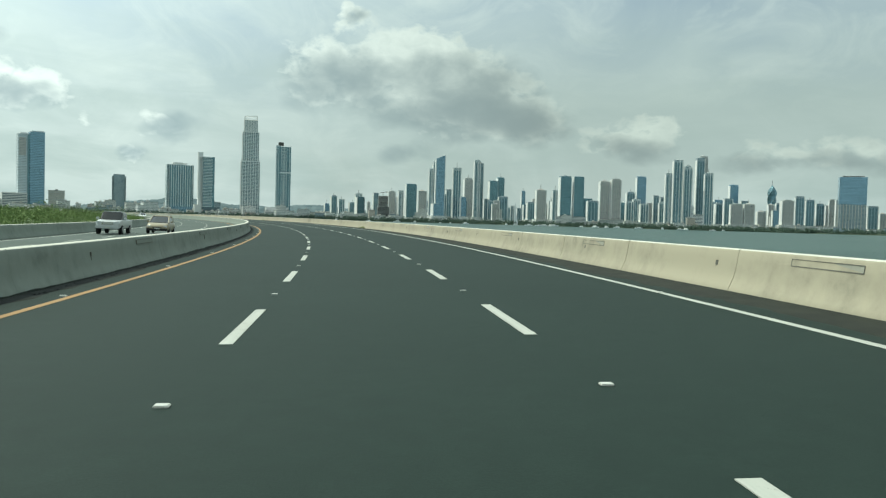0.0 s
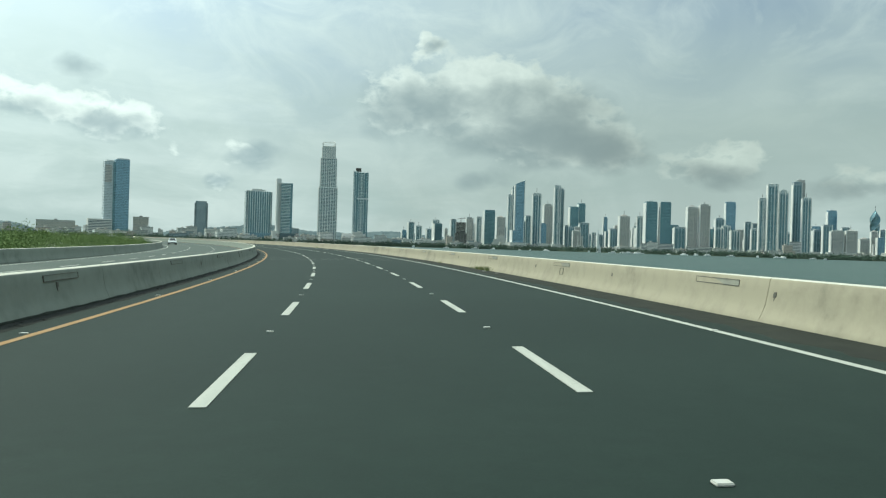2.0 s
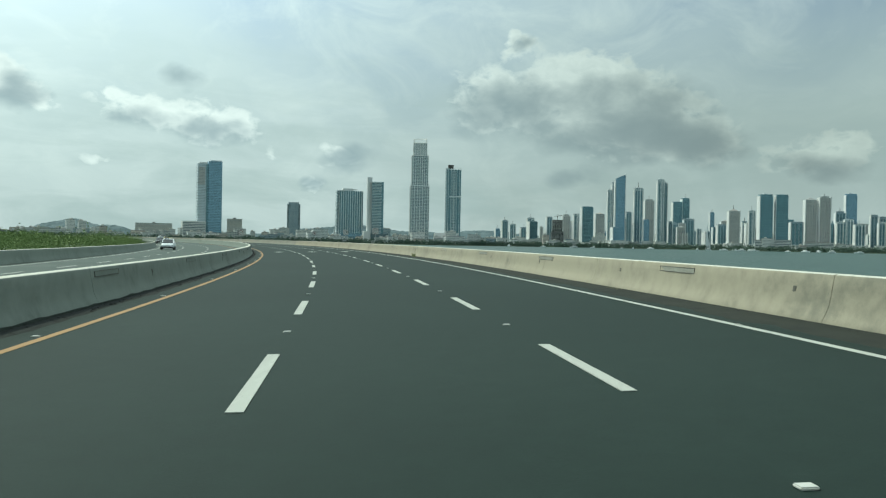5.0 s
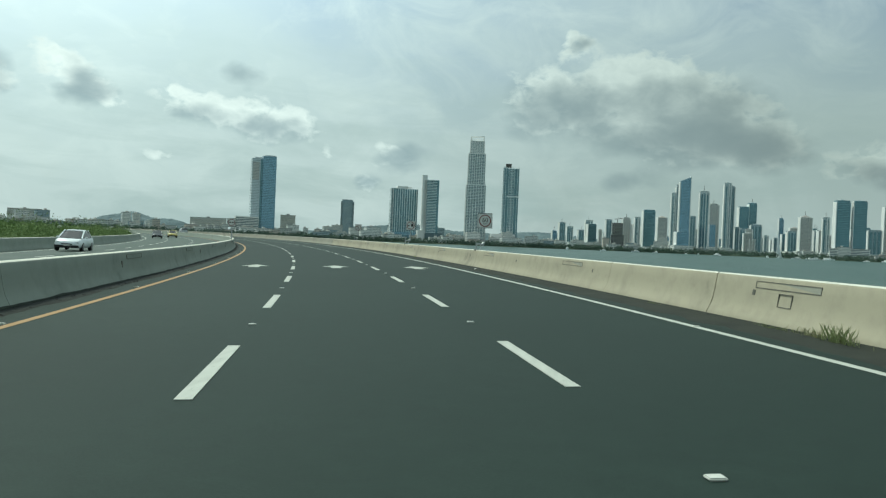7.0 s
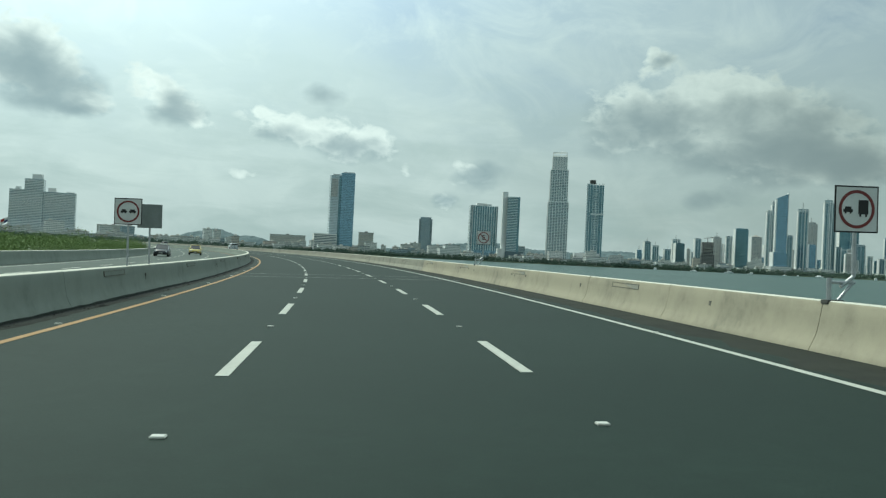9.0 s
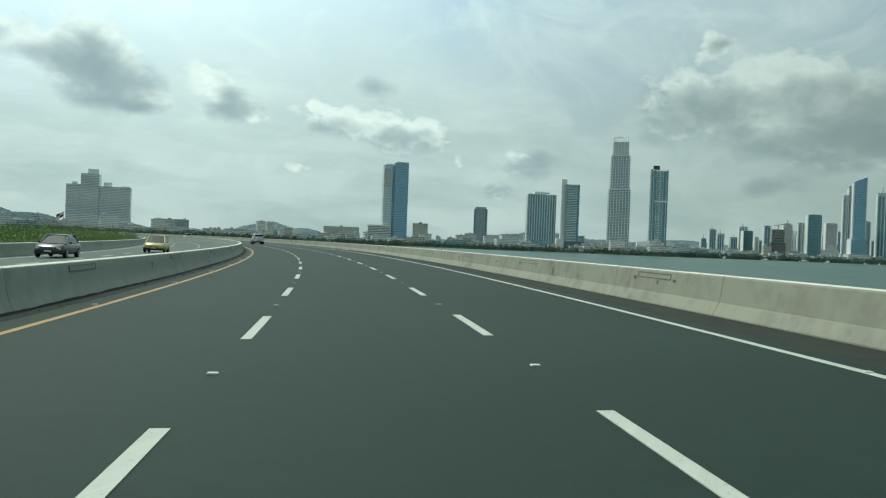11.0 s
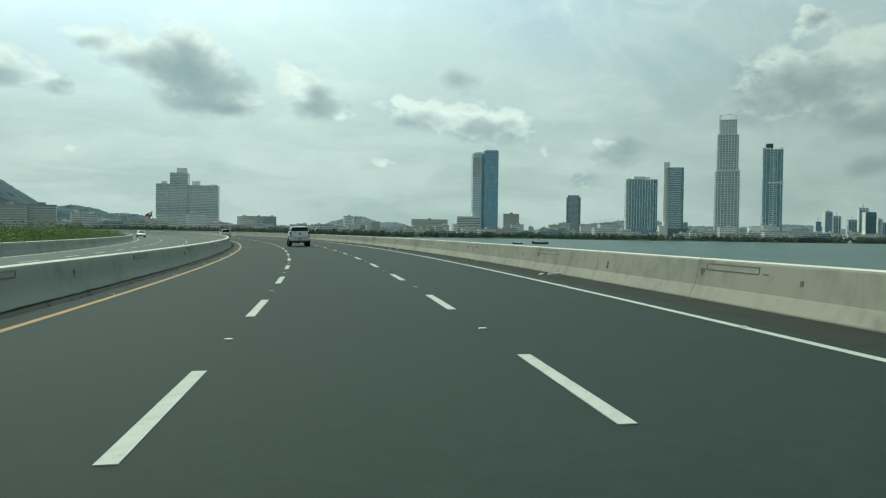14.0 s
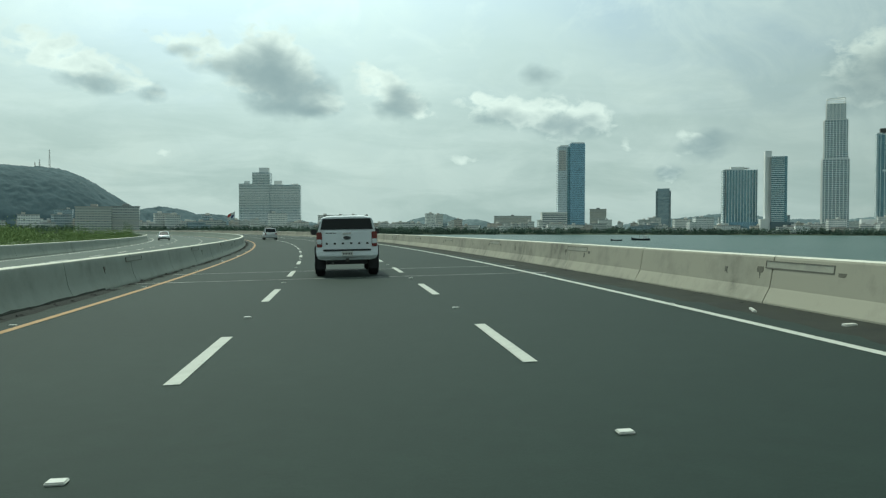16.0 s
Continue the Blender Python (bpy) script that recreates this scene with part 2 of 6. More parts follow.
def paint_material(name, colour, under):
    """Road paint, rubbed through in specks and dulled by long tyre streaks."""
    m, t, b = material(name, colour, 0.65, 0.0, 0.3)
    p = world_place(t)
    specks = calc(t, "ADD", calc(t, "MULTIPLY", speckle(t, p, 9.0, 6.0, 0.7), 0.6), calc(t, "MULTIPLY", speckle(t, p, 80.0, 2.0), 0.4))
    dull = speckle(t, world_place(t, (6.0, 0.5, 1.0)), 1.2, 5.0, 0.65)
    tone = mix(t, ramp(t, dull, [(0.40, (0, 0, 0)), (0.68, (0.55,) * 3)]), colour, tuple(0.6 * v + 0.4 * u for v, u in zip(colour, under)))
    t.links.new(mix(t, ramp(t, specks, [(0.30, (1, 1, 1)), (0.43, (0, 0, 0))]), tone, under), b.inputs["Base Color"])
    relief(t, b, specks, 0.3, 0.004)
    return m


def water_material():
    m, t, b = material("water", (0.075, 0.125, 0.11), 0.38, 0.0, 0.13)
    p = world_place(t)
    wave = calc(t, "ADD", speckle(t, world_place(t, (1, 1.0, 1)), 0.55, 6.0, 0.65), calc(t, "MULTIPLY", speckle(t, p, 0.03, 3.0), 1.5))
    relief(t, b, wave, 0.9, 0.5)
    big = speckle(t, p, 0.006, 5.0)
    t.links.new(ramp(t, big, [(0.35, (0.042, 0.082, 0.072)), (0.65, (0.060, 0.104, 0.090))]), b.inputs["Base Color"])
    return m


def leaf_material(name, a, b_, c):
    m, t, b = material(name, a, 0.75, 0.0, 0.12)
    r = t.nodes.new("ShaderNodeNewGeometry").outputs["Random Per Island"]
    big = speckle(t, world_place(t), 0.15, 3.0)
    f = calc(t, "ADD", calc(t, "MULTIPLY", r, 0.6), calc(t, "MULTIPLY", big, 0.4))
    t.links.new(ramp(t, f, [(0.2, a), (0.5, b_), (0.85, c)]), b.inputs["Base Color"])
    return m


def facade_material(name, wall, glass, floor=3.4, bay=3.0, gap=0.28, coat=0.3):
    """Curtain wall or rows of windows, with a grid at real floor height."""
    m, t, b = material(name, wall, 0.3, 0.0, 0.6)
    p = place(t)
    s = node(t, "ShaderNodeSeparateXYZ", [(0, p)])
    across = calc(t, "ADD", s.outputs[0], s.outputs[1])
    zf = calc(t, "FRACT", calc(t, "DIVIDE", s.outputs[2], floor))
    xf = calc(t, "FRACT", calc(t, "DIVIDE", across, bay))
    band = calc(t, "LESS_THAN", zf, gap)
    mull = calc(t, "LESS_THAN", xf, gap * 0.55)
    solid = calc(t, "MAXIMUM", band, mull)
    cell = node(t, "ShaderNodeCombineXYZ", [(0, calc(t, "FLOOR", calc(t, "DIVIDE", across, bay))), (1, calc(t, "FLOOR", calc(t, "DIVIDE", s.outputs[2], floor))), (2, 0.0)]).outputs[0]
    w = node(t, "ShaderNodeTexWhiteNoise", [("Vector", cell)]).outputs[0]
    pane = mix(t, w, tuple(v * 0.7 for v in glass), tuple(min(1, v * 1.3) for v in glass))
    patch = speckle(t, p, 0.03, 4.0)
    tone = mix(t, calc(t, "MULTIPLY", patch, 0.4), wall, tuple(v * 0.75 for v in wall))
    t.links.new(mix(t, solid, pane, tone), b.inputs["Base Color"])
    t.links.new(calc(t, "ADD", 0.14, calc(t, "MULTIPLY", solid, 0.5)), b.inputs["Roughness"])
    t.links.new(calc(t, "MULTIPLY", calc(t, "SUBTRACT", 1.0, solid), coat), b.inputs["Metallic"])    # metal-coated panes
    return m


M = dict(
    asphalt=asphalt_material("asphalt"),
    # same asphalt with the grazing sun glare put into a paler colour
    glare_asphalt=asphalt_material("glare_asphalt", (6.0, 3.7, 4.1)),
    concrete=concrete_material("barrier_concrete", (0.40, 0.365, 0.275), (0.35, 0.32, 0.243), (0.23, 0.22, 0.172)),
    grey_concrete=concrete_material("weathered_barrier_concrete", (0.335, 0.325, 0.265), (0.275, 0.268, 0.222), (0.15, 0.148, 0.125)),
    # mixed darker and greyer than the sea-side barrier
    darker_concrete=concrete_material("median_concrete", (0.255, 0.287, 0.248), (0.228, 0.257, 0.222), (0.155, 0.175, 0.152)),
    # concrete for barrier tops, lightened to carry the sun falling on them
    sunlit_top=worn("sunlit_top_concrete", (0.66, 0.65, 0.57), (0.54, 0.53, 0.46), 1.5, 40.0, 0.85),
    gutter_dark=worn("gutter_dark", (0.10, 0.10, 0.09), (0.05, 0.05, 0.045), 4.0, 60.0, 0.95),
    white_paint=paint_material("white_road_paint", (0.47, 0.48, 0.43), (0.16, 0.17, 0.155)),
    yellow_paint=paint_material("yellow_road_paint", (0.37, 0.22, 0.085), (0.14, 0.10, 0.055)),
    joint=worn("joint_mortar", (0.40, 0.41, 0.38), (0.10, 0.105, 0.10), 1.6, 30.0),
    rubber=worn("black_rubber", (0.02, 0.02, 0.02), (0.012, 0.012, 0.012), 6.0, 60.0, 0.8),
    steel=worn("galvanised_steel", (0.48, 0.50, 0.51), (0.36, 0.38, 0.39), 8.0, 60.0, 0.45, 0.05, 0.6),
    dark_steel=worn("weathered_steel", (0.12, 0.12, 0.11), (0.07, 0.065, 0.06), 8.0, 60.0, 0.7, 0.1, 0.3),
    water=water_material(),
    land=worn("scrub_ground", (0.06, 0.08, 0.045), (0.035, 0.052, 0.03), 0.05, 1.5, 0.95),
    rock=worn("causeway_rock", (0.24, 0.23, 0.21), (0.13, 0.125, 0.115), 0.8, 6.0, 0.95),
    leaf=leaf_material("leaves", (0.105, 0.165, 0.055), (0.175, 0.245, 0.09), (0.25, 0.32, 0.125)),
    undergrowth=worn("undergrowth", (0.07, 0.10, 0.04), (0.04, 0.06, 0.024), 0.5, 6.0, 0.95),
    # far trees and hills: distance haze mixed into the base colours
    far_leaf=leaf_material("hazed_far_leaves", (0.075, 0.115, 0.09), (0.105, 0.155, 0.12), (0.14, 0.19, 0.14)),
    hill=worn("hazed_wooded_hill", (0.068, 0.112, 0.128), (0.046, 0.082, 0.096), 0.03, 0.22, 0.95),
    far_hill=worn("hazed_distant_hill", (0.14, 0.19, 0.20), (0.11, 0.155, 0.17), 0.01, 0.06, 0.95),
    reflector=worn("reflector_white", (0.60, 0.60, 0.56), (0.55, 0.55, 0.5), 20.0, 80.0, 0.4),
    white_wall=object_varied("white_render", [(0.80, 0.81, 0.80), (0.76, 0.77, 0.75), (0.82, 0.82, 0.79)], 0.8, 0.3),
    low_wall=object_varied("low_rise_walls", [(0.66, 0.65, 0.60), (0.54, 0.50, 0.45), (0.74, 0.73, 0.69), (0.48, 0.49, 0.48), (0.62, 0.58, 0.51), (0.58, 0.61, 0.61)], 0.85, 0.5),
    roof=object_varied("low_rise_roofs", [(0.36, 0.36, 0.35), (0.42, 0.38, 0.34), (0.50, 0.50, 0.48), (0.28, 0.29, 0.29)], 0.8, 0.8),
    window=material("window_glass", (0.10, 0.15, 0.17), 0.12, 0.0, 0.6)[0],
    f_white=facade_material("white_apartment_facade", (0.74, 0.77, 0.765), (0.28, 0.38, 0.415)),
    f_beige=facade_material("beige_apartment_facade", (0.55, 0.555, 0.515), (0.31, 0.365, 0.385), 3.3, 3.6, 0.45),
    f_grey=facade_material("grey_tower_facade", (0.39, 0.46, 0.485), (0.20, 0.285, 0.33), 3.5, 2.8, 0.36),
    f_glass=facade_material("teal_curtain_wall", (0.24, 0.365, 0.405), (0.14, 0.26, 0.305), 3.8, 1.6, 0.14, 0.6),
    f_blue=facade_material("blue_curtain_wall", (0.29, 0.425, 0.51), (0.20, 0.34, 0.44), 3.8, 1.6, 0.14, 0.6),
    f_brown=facade_material("brown_tower_facade", (0.52, 0.51, 0.48), (0.33, 0.37, 0.39), 3.5, 3.0, 0.5),
    f_slab=facade_material("grey_blue_panel_facade", (0.58, 0.65, 0.68), (0.40, 0.49, 0.54), 3.7, 2.4, 0.5),
    f_low=facade_material("low_rise_facade", (0.67, 0.675, 0.64), (0.35, 0.40, 0.41), 3.3, 2.6, 0.5),
    f_brick=facade_material("terracotta_facade", (0.55, 0.49, 0.42), (0.34, 0.35, 0.34), 3.3, 2.8, 0.5),
    f_pale=facade_material("pale_low_rise_facade", (0.78, 0.78, 0.75), (0.40, 0.45, 0.46), 3.4, 3.0, 0.5),
    f_site=facade_material("bare_concrete_frame", (0.30, 0.30, 0.29), (0.06, 0.07, 0.075), 3.6, 4.5, 0.3, 0.8),
)


# ---- mesh helpers ----


def quads_mesh(name, verts, faces, mat, smooth=False):
    me = bpy.data.meshes.new(name)
    me.from_pydata([tuple(v) for v in verts], [], faces)
    me.materials.append(mat)
    if smooth:
        for p in me.polygons:
            p.use_smooth = True
    me.update()
    return me


BOX_FACES = [(0, 3, 2, 1), (4, 5, 6, 7), (0, 1, 5, 4), (1, 2, 6, 5), (2, 3, 7, 6), (3, 0, 4, 7)]


def boxes_mesh(name, boxes, mat):
    """One mesh of many boxes, each (x0, y0, z0, x1, y1, z1)."""
    verts, faces = [], []
    for x0, y0, z0, x1, y1, z1 in boxes:
        n = len(verts)
        verts += [(x0, y0, z0), (x1, y0, z0), (x1, y1, z0), (x0, y1, z0), (x0, y0, z1), (x1, y0, z1), (x1, y1, z1), (x0, y1, z1)]
        faces += [tuple(n + i for i in f) for f in BOX_FACES]
    return quads_mesh(name, verts, faces, mat)


def part_me(name, me, parent, label="", m=None, kind=""):
    ob = new(name, me)
    ob.parent = parent
    if m is not None:
        ob.matrix_basis = m
    if label or kind:
        tagged(ob, label, kind=kind)
    return ob


def bm_mesh(name, bm, mat, smooth=False):
    me = bpy.data.meshes.new(name)
    bm.to_mesh(me)
    bm.free()
    me.materials.append(mat)
    if smooth:
        for p in me.polygons:
            p.use_smooth = True
    return me


def tube(bm, a, b, r, n=8):
    """A straight tube from a to b."""
    a, b = Vector(a), Vector(b)
    turn = (b - a).to_track_quat("Z", "Y").to_matrix().to_4x4()
    bmesh.ops.create_cone(bm, cap_ends=True, segments=n, radius1=r, radius2=r, depth=(b - a).length,
                          matrix=Matrix.Translation((a + b) / 2) @ turn)


def block(bm, x0, y0, z0, x1, y1, z1, bevel=0.0):
    v = bmesh.ops.create_cube(bm, size=1.0, matrix=Matrix.Translation(((x0 + x1) / 2, (y0 + y1) / 2, (z0 + z1) / 2)) @ Matrix.Diagonal((x1 - x0, y1 - y0, z1 - z0, 1)))["verts"]
    if bevel:
        e = list({e for w in v for e in w.link_edges})
        bmesh.ops.bevel(bm, geom=e, offset=bevel, segments=2, affect="EDGES")


# ---- the line of the road ----
BANK, PERIOD = 0.0221, 8.886
LEFT_PHASE, RIGHT_PHASE = 0.52, 1.02
BEND = [1.62742, 1.65365, 1.52387, 1.55858, 1.53237, 1.44208, 1.63179, 1.55392, 1.65420, 1.74544, 1.83029, 1.91094, 1.98947]     # thousandths of a radian a metre, every 65 m from -20 m
STEP = 1.0
ALONG = np.arange(-150.0, 900.0, STEP)
turning = np.interp(ALONG, -20 + 65 * np.arange(len(BEND)), BEND) / 1000
HEAD = np.cumsum(turning) * STEP
HEAD -= np.interp(0, ALONG, HEAD)
LINE_X, LINE_Y = np.cumsum(-np.sin(HEAD)) * STEP, np.cumsum(np.cos(HEAD)) * STEP
LINE_X -= np.interp(0, ALONG, LINE_X)
LINE_Y -= np.interp(0, ALONG, LINE_Y)


def heading(s):
    return float(np.interp(s, ALONG, HEAD))


def on_road(s, lat, up=0.0):
    """s metres along the road, lat metres to the right of the middle lane's centre, up metres above the surface."""
    h = heading(s)
    return Vector((float(np.interp(s, ALONG, LINE_X)) + lat * math.cos(h), float(np.interp(s, ALONG, LINE_Y)) + lat * math.sin(h), BANK * lat + up))


def road_pose(s, lat, up=0.0, turn=0.0):
    """x to the right, y along the road, z up from its surface."""
    return Matrix.Translation(on_road(s, lat, up)) @ Matrix.Rotation(heading(s) + radians(turn), 4, "Z") @ Matrix.Rotation(-math.atan(BANK), 4, "Y")


def ribbon(name, profile, s0, s1, mat, step=3.0, closed=False):
    """A mesh swept along the road: profile points (lat, up)."""
    verts, faces = [], []
    stations = np.arange(s0, s1 + 0.01, step)
    n = len(profile)
    for s in stations:
        verts += [on_road(s, a, u) for a, u in profile]
    for i in range(len(stations) - 1):
        for j in range(n if closed else n - 1):
            k = (j + 1) % n
            faces.append((i * n + j, i * n + k, (i + 1) * n + k, (i + 1) * n + j))
    return quads_mesh(name, verts, faces, mat)


S0, S1 = -90.0, 820.0
# ---- ground, water and road ----
SEA = -7.0
seabed = tagged(new("ground", quads_mesh("ground", [(-4900, -4900, SEA - 4), (4900, -4900, SEA - 4), (4900, 4900, SEA - 4), (-4900, 4900, SEA - 4)], [(0, 1, 2, 3)], M["rock"])), "dark seabed ground that reaches the horizon", "ground", kind="structure")
sea = tagged(new("water", quads_mesh("water", [(-4800, -4800, SEA), (4800, -4800, SEA), (4800, 4800, SEA), (-4800, 4800, SEA)], [(0, 1, 2, 3)], M["water"])), "calm grey-green bay water with small ripples", "water", kind="structure")


def shore(b):
    """Distance of the far shore at a bearing, clockwise degrees."""
    return float(np.interp(b, [-60, -48, -40, -34, -28, -22, -13, -6, 0, 5, 14, 23, 33, 50, 75, 100], [1450, 1500, 1560, 1650, 1760, 1840, 1900, 1890, 2050, 2120, 2060, 2010, 2030, 2300, 3000, 4300]))


def far_land():
    bearings = np.arange(-78, 100.1, 1.0)
    rings = [(0, SEA - 1.5), (10, SEA + 0.6), (30, SEA + 3.0), (120, -3.0), (600, -1.0), (1500, 0.0)]
    verts, faces = [], []
    for b in bearings:
        a = radians(b)
        wob = 25 * noise.noise((b * 0.13, 0.0, 3.0)) + 10 * noise.noise((b * 0.6, 5.0, 3.0))
        r0 = shore(b) + wob
        for off, z in rings:
            r = min(r0 + off, 4850)
            verts.append((math.sin(a) * r, math.cos(a) * r, z))
        verts.append((math.sin(a) * 4850, math.cos(a) * 4850, 0.0))
    n = len(rings) + 1
    for i in range(len(bearings) - 1):
        for j in range(n - 1):
            faces.append((i * n + j, i * n + j + 1, (i + 1) * n + j + 1, (i + 1) * n + j))
    return quads_mesh("land", verts, faces, M["land"])


tagged(new("land", far_land()), "low green city shore across the bay", "shore", kind="structure")
left_land = ribbon("land", [(-20.3, -0.25), (-21.5, -0.5), (-30, -0.9), (-80, -1.2), (-250, -1.2), (-700, -1.0)], S0, S1, M["land"], 10.0)
tagged(new("land", left_land), "flat overgrown land beside the road", "shore", kind="structure")
bank_me = ribbon("embankment", [(7.85, -0.3), (8.2, -0.9), (13.5, SEA - 0.5), (16.0, SEA - 3)], S0, S1, M["rock"], 6.0)
tagged(new("embankment", bank_me), "rocky causeway slope down to the water", "embankment", kind="structure")
road = tagged(new("road", ribbon("road", [(-20.3, -0.3), (-20.2, 0.0), (-13, 0.0), (-6.5, 0.0), (0, 0.0), (7.8, 0.0), (7.85, -0.6)], S0, S1, M["asphalt"], 3.0)), "dark grey asphalt coastal highway on a long left bend", "road", kind="structure")

# overlay on the oncoming lanes, its pale colour stands in for glare
tagged(new("road", ribbon("road", [(-19.6, 0.001), (-19.5, 0.004), (-13, 0.004), (-6.9, 0.004), (-6.85, 0.001)], S0, S1, M["glare_asphalt"], 3.0)), "asphalt carriageway of the oncoming traffic, paled for grazing glare", "road", kind="structure")


def line_strip(name, lat, width, s0, s1, mat, label):
    me = ribbon(name, [(lat - width / 2, 0.005), (lat - width / 2 + 0.01, 0.009), (lat + width / 2 - 0.01, 0.009), (lat + width / 2, 0.005)], s0, s1, mat)
    return part_me(name, me, road, label)


line_strip("yellow_edge_line", -5.34, 0.15, S0, S1, M["yellow_paint"], "worn yellow edge line")
line_strip("white_edge_line", 5.62, 0.15, S0, S1, M["white_paint"], "white edge line")
line_strip("yellow_edge_line", -7.75, 0.15, S0, S1, M["yellow_paint"], "worn yellow edge line")
line_strip("white_edge_line", -18.7, 0.15, S0, S1, M["white_paint"], "white edge line")


def foot_strip(foot, reach, mat, label, seed, end=620):
    """A strip along a barrier foot, ragged towards the lanes; dirt on the sea side."""
    verts, faces = [], []
    side = 1 if foot > 0 else -1
    stations = np.arange(-60, end, 0.5)
    for s in stations:
        w = reach * (1 + 0.35 * noise.noise((s * 0.21, seed, 0)) + 0.3 * noise.noise((s * 0.9, seed, 1)) + 0.25 * noise.noise((s * 3.1, seed, 2)))
        verts += [on_road(s, foot, 0.035), on_road(s, foot - side * w * 0.6, 0.02), on_road(s, foot - side * w, -0.004)]
    for i in range(len(stations) - 1):
        for k in (0, 1):
            f = (3 * i + k, 3 * i + k + 1, 3 * i + k + 4, 3 * i + k + 3)
            faces.append(f if side < 0 else f[::-1])
    part_me("gutter_dirt", quads_mesh("gutter_dirt", verts, faces, M[mat]), road, label)


M["shoulder_dirt"] = worn("shoulder_dirt", (0.0205, 0.0245, 0.0165), (0.0085, 0.0115, 0.0085), 1.6, 40.0, 0.95, 0.5)
M["gutter_dark"] = worn("dark_gutter_tone", (0.0105, 0.0150, 0.0120), (0.005, 0.0072, 0.0058), 2.5, 40.0, 0.95, 0.5)
# median: a near-black strip along the foot, as far as 441 m
foot_strip(-6.26, 0.33, "gutter_dark", "dark ragged strip along the median foot", 2.0, 441)
foot_strip(7.01, 0.98, "shoulder_dirt", "brown dirt drifted along the barrier foot", 5.0)


def dash_mesh():
    bm = bmesh.new()
    block(bm, -0.078, 0.04, 0.002, 0.078, 3.46, 0.010)
    return bm_mesh("lane_dash", bm, M["white_paint"])


def stud_mesh():
    bm = bmesh.new()
    block(bm, -0.06, -0.05, 0.0, 0.06, 0.05, 0.022, 0.008)
    return bm_mesh("road_stud", bm, M["reflector"])


ODD_DASHES = {13: (0.15, 2.35), 14: (-1.0, 3.9), 21: (-1.0, 4.3)}    # start and length of the dashes painted out of step, by the joint and after it
dash, stud = dash_mesh(), stud_mesh()
for lat, phase in ((-1.80, LEFT_PHASE), (1.81, RIGHT_PHASE), (-11.5, 2.0), (-15.1, 3.1)):
    n0, n1 = (-4, 72) if lat > -5 else (-2, 74)
    for k in range(n0, n1):
        s = phase + k * PERIOD
        start, length = ODD_DASHES.get(k, (0.0, 3.42)) if lat > -5 else (0.0, 3.42)
        part_me("lane_dash", dash, road, m=road_pose(s + start, lat) @ Matrix.Diagonal((1, length / 3.42, 1, 1)))
        if lat > -5:
            part_me("road_stud", stud, road, m=road_pose(s + 5.95, lat))
for lat in (-5.52, 5.62):
    for k in range(-2, 62):
        part_me("road_stud", stud, road, m=road_pose(6.4 + k * PERIOD, lat))


def arrow_mesh():
    pts = [(-0.23, 0.0), (0.23, 0.0), (0.23, 1.3), (0.6, 1.3), (0.0, 3.0), (-0.6, 1.3), (-0.23, 1.3)]
    bm = bmesh.new()
    f = bm.faces.new([bm.verts.new((x, y, 0.003)) for x, y in pts])
    up = bmesh.ops.extrude_face_region(bm, geom=[f])
    bmesh.ops.translate(bm, verts=[v for v in up["geom"] if isinstance(v, bmesh.types.BMVert)], vec=(0, 0, 0.005))
    bmesh.ops.recalc_face_normals(bm, faces=bm.faces)
    return bm_mesh("lane_arrow", bm, M["white_paint"])


arrow = arrow_mesh()
for lat in (-3.5, 0.1, 3.85):
    part_me("lane_arrow", arrow, road, "white painted straight-ahead arrow", road_pose(224.7, lat))


def joint(s, width=0.15):
    verts, faces = [], []
    lats = np.arange(-6.2, 7.01, 0.6)
    for i, a in enumerate(lats):
        for ds in (-width / 2, width / 2):
            verts.append(on_road(s + ds + 0.015 * noise.noise((a * 2, s, 0)), a, 0.005))
    for i in range(len(lats) - 1):
        faces.append((2 * i, 2 * i + 2, 2 * i + 3, 2 * i + 1))
    part_me("expansion_joint", quads_mesh("expansion_joint", verts, faces, M["joint"]), road, "pale mortar strip across the lanes")
    groove = [(v + Vector((0, 0, 0.003))) for v in verts]
    mid = [(groove[i] * 0.56 + groove[i ^ 1] * 0.44) for i in range(len(groove))]
    part_me("joint_seal", quads_mesh("joint_seal", mid, faces, M["rubber"]), road, "black rubber joint seal")


for s in (118.7, 123.4, 443.4, 448.0, 282.0, 286.7, 606.0, 611.0):
    joint(s)

# ---- concrete barriers ----
PANEL = 6.05


